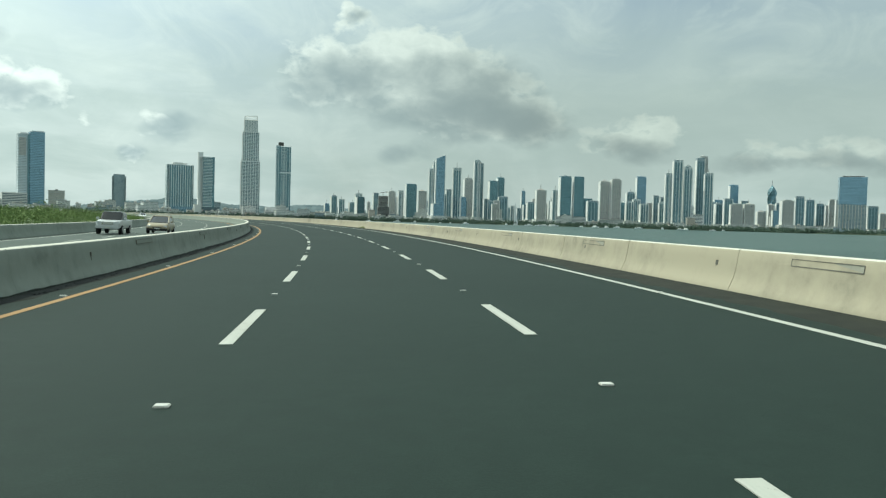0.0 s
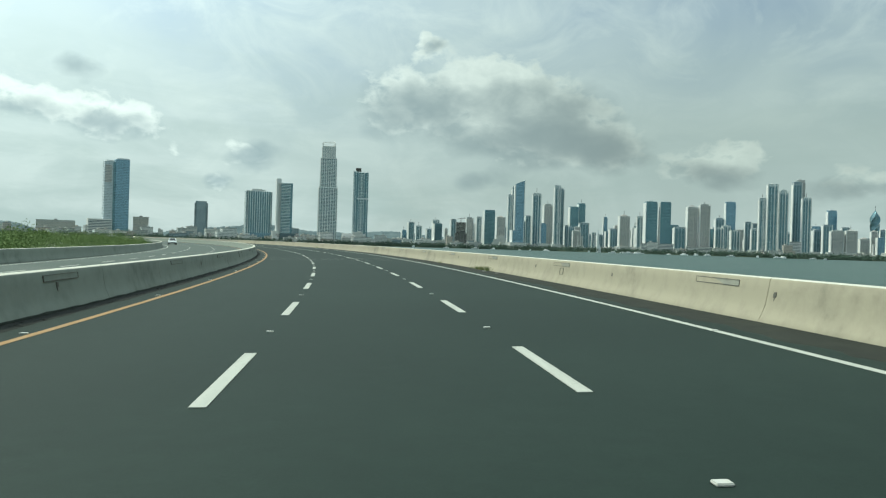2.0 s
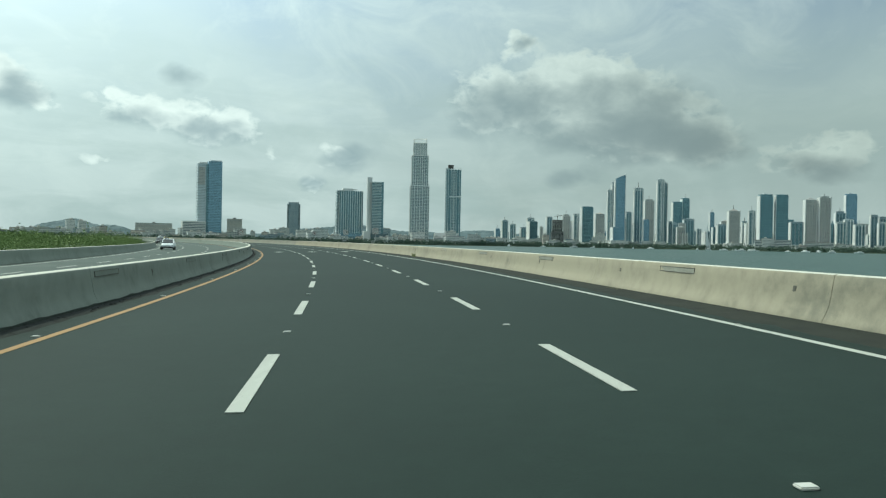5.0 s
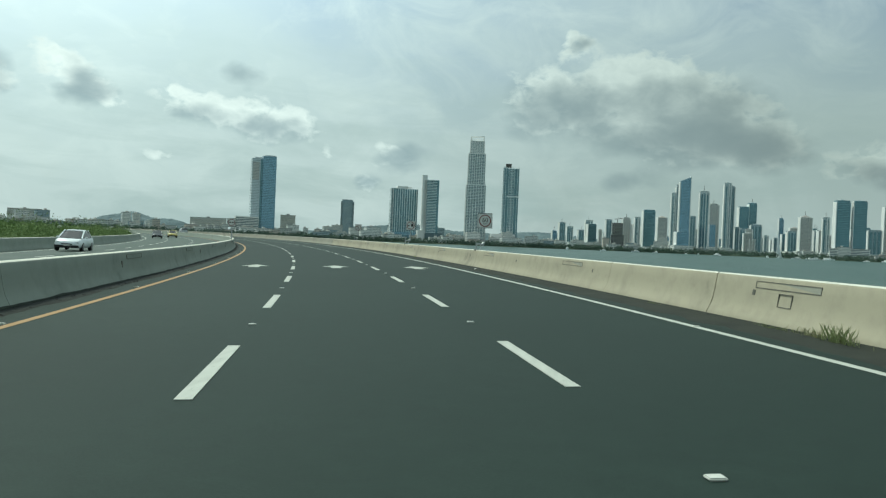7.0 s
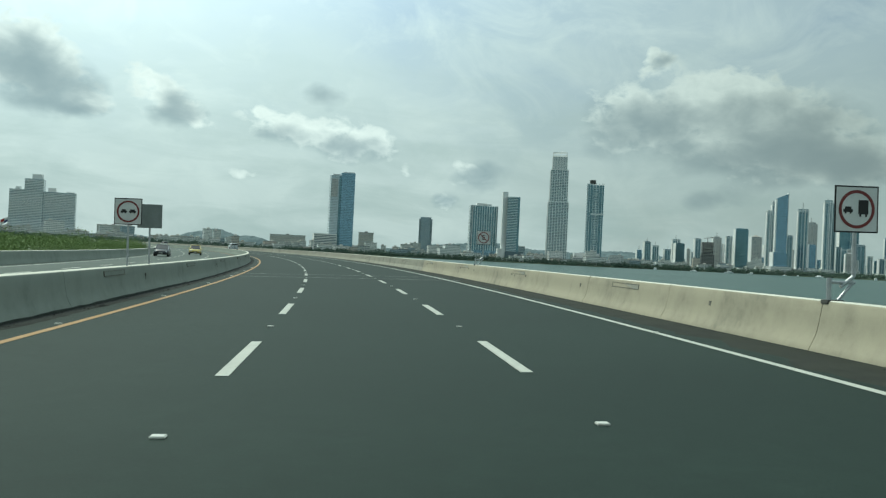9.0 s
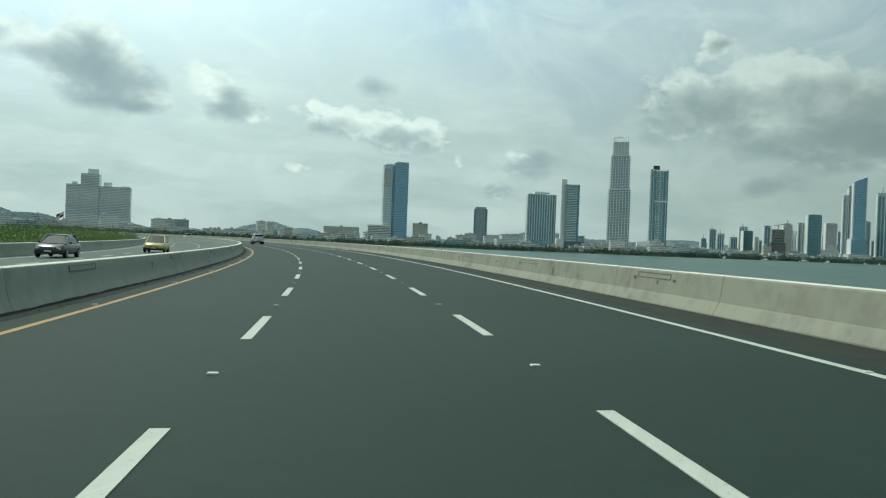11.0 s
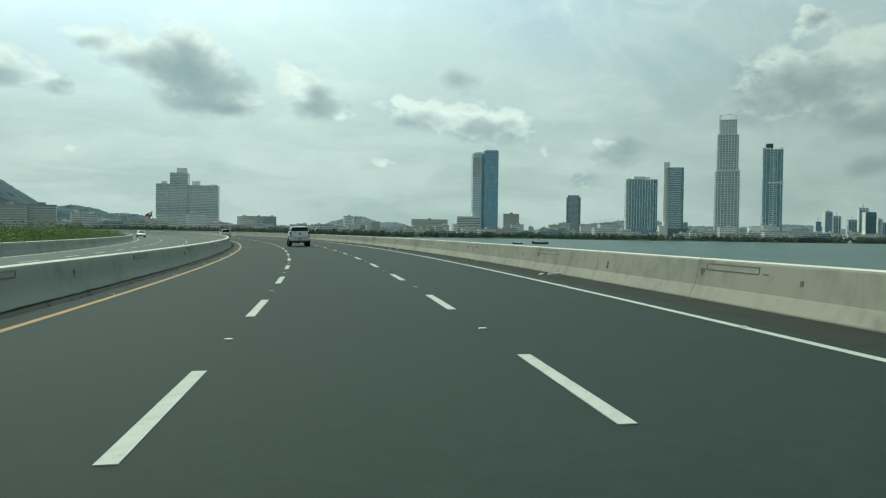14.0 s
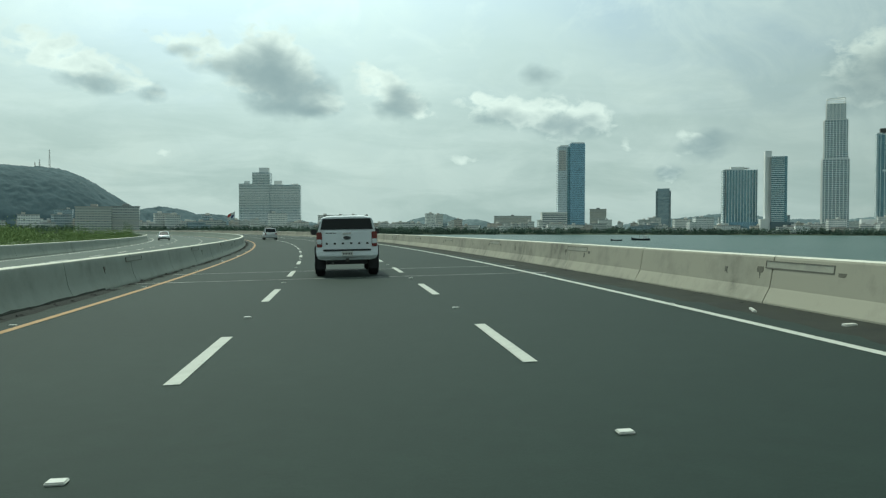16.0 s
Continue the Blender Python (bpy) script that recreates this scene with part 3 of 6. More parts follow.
def barrier_panel_mesh(length, mat, both=False, height=0.86, gap=0.014, worn_round=True):
    """A precast safety barrier; its traffic face looks to -x. Both: a median with two faces."""
    if worn_round:
        face = [(0.0, 0.0), (0.004, 0.05), (0.045, 0.13), (0.095, 0.23), (0.132, 0.33), (0.162, 0.47), (0.19, 0.63), (0.222, height - 0.03), (0.25, height)]
    else:
        face = [(0.0, 0.0), (0.004, 0.06), (0.122, 0.285), (0.136, 0.31), (0.222, height - 0.03), (0.25, height)]
    prof = list(face)
    if both:
        prof += [(0.70 - x, z) for x, z in reversed(face)]
    else:
        prof += [(0.46, height), (0.48, height - 0.02), (0.48, -0.5)]
    bm = bmesh.new()
    ends = []
    for y in (gap, length - gap):
        ends.append([bm.verts.new((x, y, z)) for x, z in prof])
    n = len(prof)
    for j in range(n):
        k = (j + 1) % n
        bm.faces.new((ends[0][j], ends[1][j], ends[1][k], ends[0][k]))
    for y, turned in ((gap, False), (length - gap, True)):
        cap = [bm.verts.new((x, y, z)) for x, z in prof]
        bm.faces.new(cap[::-1] if turned else cap)
    bmesh.ops.recalc_face_normals(bm, faces=bm.faces)
    long_edges = [e for e in bm.edges if abs(e.verts[0].co.y - e.verts[1].co.y) > 1 and max(v.co.z for v in e.verts) > height - 0.05]
    bmesh.ops.bevel(bm, geom=long_edges, offset=0.018, segments=1, affect="EDGES")
    me = bm_mesh("barrier_panel", bm, M[mat])
    me.materials.append(M["sunlit_top"])    # paler top faces, sunlight put into their colour
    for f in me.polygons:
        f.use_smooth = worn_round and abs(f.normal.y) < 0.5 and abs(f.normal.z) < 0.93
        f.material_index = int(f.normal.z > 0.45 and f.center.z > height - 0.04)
    return me


def barrier(label, lat, mesh, closed, flip=False, later=None):
    root = tagged(new("concrete_barrier"), label, "barrier", kind="structure")
    g = random.Random(int(lat * 10))
    bounds = [15.28 + PANEL * k for k in range(-16, 28)] + [180.3 + 6.0 * k for k in range(102)]
    for a_s, b_s in zip(bounds, bounds[1:]):
        a, b = on_road(a_s, lat), on_road(b_s, lat)
        if flip:
            a, b = b, a
        m = Matrix.Translation(a) @ (b - a).to_track_quat("Y", "Z").to_matrix().to_4x4() @ Matrix.Diagonal((1, (b - a).length / PANEL, 1, 1))
        cracked = g.random() < (0.6 if lat > 0 else 0.2) or a_s > 425
        made = mesh if cracked else closed
        if later and a_s > 300:
            made = later[0] if cracked else later[1]
        part_me("barrier_panel", made, root, m=m)
    return root


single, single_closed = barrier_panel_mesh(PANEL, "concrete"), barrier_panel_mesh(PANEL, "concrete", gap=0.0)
median, median_closed = barrier_panel_mesh(PANEL, "darker_concrete", True), barrier_panel_mesh(PANEL, "darker_concrete", True, gap=0.0)
land_panel, land_panel_closed = barrier_panel_mesh(PANEL, "darker_concrete"), barrier_panel_mesh(PANEL, "darker_concrete", gap=0.0)
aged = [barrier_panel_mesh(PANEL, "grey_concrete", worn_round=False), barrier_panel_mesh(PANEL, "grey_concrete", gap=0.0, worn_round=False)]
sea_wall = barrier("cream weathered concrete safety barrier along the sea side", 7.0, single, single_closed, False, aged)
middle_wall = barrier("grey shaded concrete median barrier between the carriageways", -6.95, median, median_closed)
land_wall = barrier("concrete safety barrier on the land side", -19.5, land_panel, land_panel_closed, True)


def slot_frame_mesh():
    """A recess cover: a dark frame round a pale plate, on the barrier's slanting face."""
    bm = bmesh.new()
    for x0, y0, z0, x1, y1, z1 in ((-0.012, 0, 0.0, 0.02, 2.0, 0.016), (-0.012, 0, 0.124, 0.02, 2.0, 0.134), (-0.012, 0, 0.016, 0.02, 0.016, 0.124), (-0.012, 1.984, 0.016, 0.02, 2.0, 0.124)):
        block(bm, x0, y0, z0, x1, y1, z1)
    return bm_mesh("slot_frame", bm, M["slot_edge"])


def slot_plate_mesh(mat):
    bm = bmesh.new()
    block(bm, -0.004, 0.016, 0.016, 0.02, 1.984, 0.124)
    return bm_mesh("slot_plate", bm, M[mat])


def patch_mesh():
    bm = bmesh.new()
    block(bm, -0.010, 0.0, 0.0, 0.02, 0.10, 0.10, 0.004)
    block(bm, -0.003, 0.05, -0.09, 0.02, 0.075, 0.0)
    return bm_mesh("anchor_plate", bm, M["slot_edge"])


M["slot_edge"] = worn("slot_edge_stain", (0.16, 0.155, 0.13), (0.10, 0.10, 0.085), 5.0, 40.0, 0.8)
M["slot"] = worn("slot_plate_grey", (0.34, 0.34, 0.28), (0.26, 0.26, 0.22), 3.0, 40.0, 0.6)
slot_frame, slot_plate, dull_plate, anchor = slot_frame_mesh(), slot_plate_mesh("slot"), slot_plate_mesh("darker_concrete"), patch_mesh()
LEAN = Matrix.Rotation(radians(9.4), 4, "Y")
slots = list(np.interp(np.arange(-6, 41), [-6, 0, 7, 16, 21, 28, 33, 41], [-60.0, 11.4, 94.6, 200.8, 260.2, 345.2, 406.4, 503.0]))
for s in slots:
    for wall, lat, turn in ((sea_wall, 7.188, 0), (middle_wall, -6.438, 180)):
        m = road_pose(s if not turn else s + 3.1, lat, 0.63, turn) @ LEAN
        f = part_me("slot_frame", slot_frame, wall, "dark steel frame of a flush slot", m)
        part_me("slot_plate", dull_plate if turn else slot_plate, wall, "dull steel slot plate", m)
for k in range(-8, 60):
    part_me("anchor_plate", anchor, sea_wall, "dark rusted anchor plate", road_pose(25.0 + (k - 1) * 8.89 - 0.05, 7.166, 0.5) @ LEAN)
    if k % 2 == 0:
        part_me("anchor_plate", anchor, middle_wall, "dark rusted anchor plate", road_pose(20.0 + k * 8.78, -6.416, 0.5, 180) @ LEAN)


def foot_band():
    """A dark band up the median's toe, ragged at the top."""
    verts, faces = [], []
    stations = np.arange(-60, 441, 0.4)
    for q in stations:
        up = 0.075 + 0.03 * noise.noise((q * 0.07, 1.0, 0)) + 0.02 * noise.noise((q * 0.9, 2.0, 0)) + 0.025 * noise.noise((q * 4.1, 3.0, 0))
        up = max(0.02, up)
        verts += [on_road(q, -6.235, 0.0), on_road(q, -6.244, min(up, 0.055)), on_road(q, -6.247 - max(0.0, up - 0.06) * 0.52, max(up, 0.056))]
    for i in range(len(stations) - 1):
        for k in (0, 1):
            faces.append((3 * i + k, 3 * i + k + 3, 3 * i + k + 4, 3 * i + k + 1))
    part_me("moss_band", quads_mesh("moss_band", verts, faces, M["toe_dark"]), middle_wall, "dark ragged band along the barrier's foot")


M["toe_dark"] = worn("dark_toe_tone", (0.030, 0.040, 0.030), (0.012, 0.017, 0.013), 3.0, 40.0, 0.95, 0.5)
foot_band()


def scribed_patch(q):
    """A square cut into the concrete below a slot, its edges dark with dirt."""
    bm = bmesh.new()
    for x0, y0, z0, x1, y1, z1 in ((-0.004, 0, 0, 0.01, 0.42, 0.014), (-0.004, 0, 0.226, 0.01, 0.42, 0.24), (-0.004, 0, 0.014, 0.01, 0.016, 0.226), (-0.004, 0.404, 0.014, 0.01, 0.42, 0.226)):
        block(bm, x0, y0, z0, x1, y1, z1)
    part_me("scribed_patch", bm_mesh("scribed_patch", bm, M["slot_edge"]), sea_wall, "square patch scribed into the concrete", road_pose(q, 7.126, 0.345) @ LEAN)


scribed_patch(201.55)
scribed_patch(83.35)


def drip_mesh(seed):
    """A run of rusty dirt down the barrier's face, ragged at its lower end."""
    g = random.Random(seed)
    bm = bmesh.new()
    tops, lows = [], []
    for k in range(7):
        y = -0.045 + 0.028 * k
        tops.append(bm.verts.new((-0.004, y, -0.01)))
        lows.append(bm.verts.new((-0.0035, y + g.uniform(-0.015, 0.015), -g.uniform(0.14, 0.34) * (1.1 - abs(k - 3) * 0.22))))
    for k in range(6):
        bm.faces.new((tops[k], tops[k + 1], lows[k + 1], lows[k]))
    up = bmesh.ops.extrude_face_region(bm, geom=bm.faces[:])
    bmesh.ops.translate(bm, verts=[v for v in up["geom"] if isinstance(v, bmesh.types.BMVert)], vec=(0.012, 0, 0))
    bmesh.ops.recalc_face_normals(bm, faces=bm.faces)
    return bm_mesh("dirt_run", bm, M["drip"])


M["drip"] = worn("dirt_run", (0.15, 0.145, 0.115), (0.09, 0.088, 0.072), 7.0, 50.0, 0.9)
drips = [drip_mesh(k) for k in range(4)]
for k in range(34, 60):
    part_me("dirt_run", drips[k % 4], sea_wall, "dark dirt run below an anchor plate", road_pose(25.0 + (k - 1) * 8.89 - 0.05, 7.166, 0.5) @ LEAN)


for q in slots[28:]:
    for k, at in enumerate((-0.25, 2.1)):
        part_me("dirt_run", drips[(k + int(q)) % 4], sea_wall, "dark dirt run beside a slot", road_pose(q + at, 7.1905, 0.66) @ LEAN @ Matrix.Diagonal((1, 1.2, 0.7, 1)))


def gutter_debris(lat, seed, count, label):
    """Clods of dirt and leaves lying in the gutter."""
    g = random.Random(seed)
    verts, faces = [], []
    for k in range(count):
        s = g.uniform(-40, 560)
        c = on_road(s, lat + g.uniform(-0.12, 0.12))
        r, h = g.uniform(0.03, 0.11), g.uniform(0.012, 0.05)
        n = len(verts)
        ring = 6
        for q in range(ring):
            a = q / ring * 6.283
            rr = r * g.uniform(0.6, 1.3)
            verts.append((c.x + rr * math.cos(a), c.y + rr * math.sin(a) * 1.5, c.z + 0.006))
        verts.append((c.x, c.y, c.z + h))
        faces += [(n + q, n + (q + 1) % ring, n + ring) for q in range(ring)]
    tagged(new("gutter_debris", quads_mesh("gutter_debris", verts, faces, M["gutter_dark"])), label, "debris", kind="stuff")


gutter_debris(-6.12, 3, 2600, "dark clods and leaves along the median barrier foot")
gutter_debris(6.9, 4, 1800, "dark clods and leaves along the sea barrier foot")
# ---- towers across the bay ----
STYLE = dict(white="f_white", beige="f_beige", grey="f_grey", glass="f_glass", blue="f_blue", brown="f_brown")
WORDS = dict(white="white balconied apartment tower on the bay shore", beige="beige apartment tower with rows of windows on the shore",
             grey="grey high-rise tower in the waterfront skyline", glass="dark teal glass tower in the waterfront skyline",
             blue="blue glass office tower in the waterfront skyline", brown="tall brown-topped residential tower on the waterfront")
BASE = -4.0


def tower_root(name, x, y, turn, label, category="tower", group=""):
    face = math.atan2(x, y)
    root = tagged(new(name), label, category, group)
    root.matrix_basis = Matrix.Translation((x, y, BASE)) @ Matrix.Rotation(-face + radians(turn), 4, "Z")
    return root


def floor_slabs(root, w, d, z0, z1, floor, out, mat, thick=0.9, name="balcony_slab"):
    me = boxes_mesh(name, [(-w / 2 - out, -d / 2 - out, 0, w / 2 + out, d / 2 + out, thick)], mat)
    for z in np.arange(z0, z1 - thick, floor):
        part_me(name, me, root, m=Matrix.Translation((0, 0, z)))


def fins(root, w, d, z0, z1, count, out, mat, wide=0.8, name="facade_fin"):
    front = boxes_mesh(name, [(-wide / 2, -out, z0, wide / 2, 0.1, z1)], mat)
    side = boxes_mesh(name, [(-out, -wide / 2, z0, 0.1, wide / 2, z1)], mat)
    for k in range(count):
        part_me(name, front, root, m=Matrix.Translation((-w / 2 + (k + 0.5) * w / count, -d / 2, 0)))
    n = max(1, count // 2)
    for k in range(n):
        y = -d / 2 + (k + 0.5) * d / n
        part_me(name, side, root, m=Matrix.Translation((-w / 2, y, 0)))
        part_me(name, side, root, m=Matrix.Translation((w / 2, y, 0)) @ Matrix.Rotation(math.pi, 4, "Z"))


def tower(x, y, w, top, style, seed=0):
    """A mid-distance tower: shaft, window columns, piers, crown, roof plant, podium."""
    rng = random.Random(seed * 7 + int(x) * 13)
    h = top - BASE
    turn = rng.uniform(10, 24)
    wide = w * 0.86
    d = max(wide * rng.uniform(0.55, 0.8), 9)
    mat = M[STYLE[style]]
    root = tower_root("office_tower" if style in ("glass", "blue") else "apartment_tower", x, y, turn, WORDS[style], "tower", "waterfront skyline towers")
    crown = rng.uniform(0.03, 0.06) * h
    body = h - crown
    part_me("shaft", boxes_mesh("shaft", [(-wide / 2, -d / 2, 0, wide / 2, d / 2, body)], mat), root)
    kind = rng.choice(("flat", "flat", "step", "hip"))
    if style == "beige" and kind != "step":
        v = [(-wide * 0.42, -d * 0.42, body), (wide * 0.42, -d * 0.42, body), (wide * 0.42, d * 0.42, body), (-wide * 0.42, d * 0.42, body), (0, 0, h + 2)]
        part_me("hipped_roof", quads_mesh("hipped_roof", v, [(0, 1, 4), (1, 2, 4), (2, 3, 4), (3, 0, 4), (3, 2, 1, 0)], M["roof"]), root, "pointed roof")
    else:
        k = 0.36 if kind == "step" else 0.46
        part_me("crown", boxes_mesh("crown", [(-wide * k, -d * k, body, wide * k, d * k, h - crown * 0.3)], mat), root)
        part_me("roof_plant", boxes_mesh("roof_plant", [(-wide * 0.2, -d * 0.2, h - crown * 0.3, wide * 0.12, d * 0.2, h)], M["white_wall"]), root, "pale roof plant room")
    if style in ("white", "beige", "grey"):
        # white panel over the left side, painting it as the face in sun
        part_me("flank_wall", boxes_mesh("flank_wall", [(-wide / 2 - 0.6, -d / 2 + 0.3, 0, -wide / 2 + 0.1, d * 0.46, body)], M["white_wall"]), root, "blank left flank, whitened as the sunlit side")
        n = 2 if w < 22 else 3
        col = boxes_mesh("window_column", [(-wide * 0.09, -d / 2 - 0.5, 5, wide * 0.09, -d / 2 + 0.1, body - 3)], M["f_glass"] if style != "beige" else M["f_brown"])
        for q in range(n):
            part_me("window_column", col, root, m=Matrix.Translation((wide * (q + 0.5 - n / 2) / n * 0.9, 0, 0)))
        pier = boxes_mesh("corner_pier", [(-0.9, -d / 2 - 1.2, 0, 0.9, -d / 2 + 1, body + crown * 0.5)], M["white_wall"])
        for sx in (-1, 0.35, 1) if style == "white" else (-1, 1):
            part_me("corner_pier", pier, root, m=Matrix.Translation((sx * wide / 2, 0, 0)))
    else:
        # glass towers too: left side whitened to look sunlit
        part_me("edge_wall", boxes_mesh("edge_wall", [(-wide / 2 - 1.4, -d / 2 - 0.9, 0, -wide / 2 + 0.1, d * 0.48, body + 1.5)], M["white_wall"]), root, "left edge wall, whitened as the sunlit side")
        fins(root, wide, d, 0, body, 4, 0.5, mat, 0.6)
    if rng.random() < 0.3:
        bm = bmesh.new()
        tube(bm, (0, 0, h - crown * 0.4), (0, 0, h + rng.uniform(5, 12)), 0.5, 5)
        part_me("antenna", bm_mesh("antenna", bm, M["dark_steel"]), root)
    part_me("podium", boxes_mesh("podium", [(-wide * 0.75, -d * 0.8, 0, wide * 0.75, d * 0.6, rng.uniform(9, 18))], M["f_pale"]), root, "low podium block")
    return root


def low_block(x, y, w, top, name="podium_building", label="long pale low-rise podium on the shore"):
    root = tower_root(name, x, y, 0, label, "building")
    h = top - BASE
    part_me("body", boxes_mesh("body", [(-w / 2, -12, 0, w / 2, 12, h)], M["white_wall"]), root)
    row = boxes_mesh("ribbon_window", [(-w / 2 + 1, -12.15, 0, w / 2 - 1, -11.9, 1.6)], M["window"])
    for z in np.arange(2, h - 2, 3.6):
        part_me("ribbon_window", row, root, m=Matrix.Translation((0, 0, z)))
    part_me("roof", boxes_mesh("roof", [(-w / 2 - 0.5, -12.5, h, w / 2 + 0.5, 12.5, h + 0.8)], M["roof"]), root)


tower(3, 2600, 11, 54, "beige")
tower(24, 2500, 19, 81, "grey")
tower(100, 2448, 17, 89, "white")
tower(134, 2496, 37, 112, "glass")
tower(161, 2395, 29, 89, "beige")
tower(179, 2293, 13, 149, "white")
tower(189, 2312, 8, 172, "white")
tower(191, 2192, 34, 46, "blue")
tower(250, 2487, 19, 98, "grey")
tower(254, 2296, 26, 155, "white")
tower(267, 2234, 17, 68, "blue")
tower(348, 2778, 34, 152, "beige")
tower(329, 2418, 21, 188, "white")
tower(345, 2436, 12, 181, "grey")
tower(366, 2473, 14, 72, "grey")
tower(439, 2796, 34, 146, "glass")
tower(466, 2801, 28, 159, "glass")
tower(452, 2662, 36, 87, "grey")
tower(519, 2650, 15, 108, "blue")
tower(524, 2547, 29, 68, "grey")
tower(533, 2442, 35, 106, "beige")
tower(542, 2287, 18, 98, "white")
tower(524, 2101, 34, 129, "glass")
tower(561, 2101, 31, 128, "glass")
low_block(538, 2082, 80, 19)
tower(659, 2308, 36, 71, "grey")
tower(699, 2327, 33, 133, "beige")
tower(731, 2317, 33, 139, "beige")
low_block(712, 2292, 70, 16)
tower(858, 2560, 31, 112, "grey")
tower(793, 2371, 27, 75, "white")
tower(978, 2804, 38, 179, "blue")
tower(852, 2456, 29, 77, "blue")
tower(866, 2345, 20, 94, "grey")
tower(892, 2357, 20, 90, "grey")
tower(801, 2081, 19, 145, "white")
tower(832, 2098, 28, 182, "white")
tower(862, 2100, 25, 168, "white")
tower(902, 2115, 25, 192, "grey")
tower(922, 2140, 25, 199, "brown")
tower(903, 2061, 24, 147, "white")
low_block(862, 2024, 27, 33)
tower(1072, 2369, 28, 87, "blue")
tower(1055, 2266, 28, 88, "grey")
tower(1239, 2622, 33, 150, "blue")
tower(1011, 2121, 35, 69, "beige")
tower(1045, 2116, 31, 70, "beige")
tower(1137, 2226, 27, 53, "beige")
tower(1126, 2063, 36, 82, "beige")
tower(1202, 2135, 27, 96, "grey")
tower(1250, 2165, 26, 88, "grey")
tower(1298, 2195, 25, 79, "grey")
tower(1346, 2224, 27, 76, "beige")
tower(1384, 2082, 29, 72, "grey")
tower(1461, 2151, 20, 55, "beige")
tower(1432, 2049, 40, 84, "grey")


back = random.Random(40)
for k in range(52):
    b = back.uniform(4.5, 33) if k < 40 else back.uniform(-4, 5)
    r = back.uniform(2450, 2950)
    tower(math.sin(radians(b)) * r, math.cos(radians(b)) * r, back.uniform(15, 30), back.uniform(38, 84), back.choice(("grey", "beige", "white", "grey", "glass", "blue", "beige")), k)


fill = random.Random(77)
for k in range(90):
    b, r = fill.uniform(1.0, 35.0), fill.uniform(2500, 3050)
    tower(math.sin(radians(b)) * r, math.cos(radians(b)) * r, fill.uniform(18, 40), fill.uniform(36, 92), fill.choice(("grey", "beige", "white", "white", "glass", "beige")), 200 + k)


def slanted_tower(x, y, w, top):
    root = tower_root("office_tower", x, y, 8, "tall blue glass tower with a slanted roofline", "tower", "waterfront skyline towers")
    h = top - BASE
    d = w * 0.7
    v = [(-w / 2, -d / 2, 0), (w / 2, -d / 2, 0), (w / 2, d / 2, 0), (-w / 2, d / 2, 0), (-w / 2, -d / 2, h - 10), (w / 2, -d / 2, h), (w / 2, d / 2, h), (-w / 2, d / 2, h - 10)]
    part_me("shaft", quads_mesh("shaft", v, BOX_FACES, M["f_blue"]), root)
    part_me("edge_fin", boxes_mesh("edge_fin", [(w / 2 - 0.2, -d / 2 - 0.8, 0, w / 2 + 1.2, d / 2, h + 2), (-w / 2 - 2.5, -d / 2 - 0.5, 0, -w / 2 + 0.1, d / 2, h * 0.93)], M["white_wall"]), root, "pale edge fins")


slanted_tower(203, 2261, 24, 184)


def twisted_tower(x, y, w, top):
    """A tower whose square floors turn as they rise, with a spire."""
    root = tower_root("twisted_tower", x, y, 0, "teal twisted spiral tower with a thin spire", "tower", "waterfront skyline towers")
    h = top - BASE
    bm = bmesh.new()
    rings = []
    for k in range(41):
        u = k / 40
        r = w * 0.62 * (1 - 0.9 * max(0, (u - 0.72) / 0.28) ** 1.6) * (0.86 + 0.22 * math.sin(u * 9.0))
        a = radians(300 * u)
        rings.append([bm.verts.new((r * math.cos(a + q * math.pi / 2), r * math.sin(a + q * math.pi / 2), u * h)) for q in range(4)])
    for r0, r1 in zip(rings, rings[1:]):
        for q in range(4):
            bm.faces.new((r0[q], r0[(q + 1) % 4], r1[(q + 1) % 4], r1[q]))
    bm.faces.new(rings[-1])
    part_me("shaft", bm_mesh("shaft", bm, M["f_glass"]), root)
    bm = bmesh.new()
    tube(bm, (0, 0, h - 2), (0, 0, h + 16), 0.9, 6)
    part_me("spire", bm_mesh("spire", bm, M["steel"]), root)


twisted_tower(1302, 2479, 29, 142)


def building_site(x, y, w, top, label, crane=True, net=False):
    root = tower_root("unfinished_tower", x, y, 6, label, "tower", "waterfront skyline towers")
    h = top - BASE
    d = w * 0.7
    part_me("frame", boxes_mesh("frame", [(-w / 2, -d / 2, 0, w / 2, d / 2, h * 0.55)], M["f_grey"] if net else M["f_site"]), root, "bare concrete frame")
    part_me("core", boxes_mesh("core", [(-w * 0.4, -d * 0.4, h * 0.55, w * 0.4, d * 0.4, h)], M["f_site"]), root, "bare concrete core")
    floor_slabs(root, w * 0.84, d * 0.84, h * 0.56, h, 3.8, 1.2, M["low_wall"], 0.5)
    if net:
        part_me("safety_net", boxes_mesh("safety_net", [(-w / 2 - 0.6, -d / 2 - 0.6, h * 0.5, w / 2 + 0.6, d / 2 + 0.6, h - 3)], M["f_blue"]), root, "blue safety netting round the upper floors")
        fins(root, w, d, 0, h * 0.5, 9, 0.8, M["low_wall"], 1.4)
    if crane:
        bm = bmesh.new()
        tube(bm, (0, 0, h), (0, 0, h + 12), 0.7, 4)
        tube(bm, (-9, 0, h + 10), (14, 0, h + 12.5), 0.6, 4)
        tube(bm, (0, 0, h + 15), (14, 0, h + 12.5), 0.2, 4)
        part_me("tower_crane", bm_mesh("tower_crane", bm, M["dark_steel"]), root, "dark tower crane")


building_site(46, 2400, 34, 68, "unfinished concrete tower with a crane on its roof")
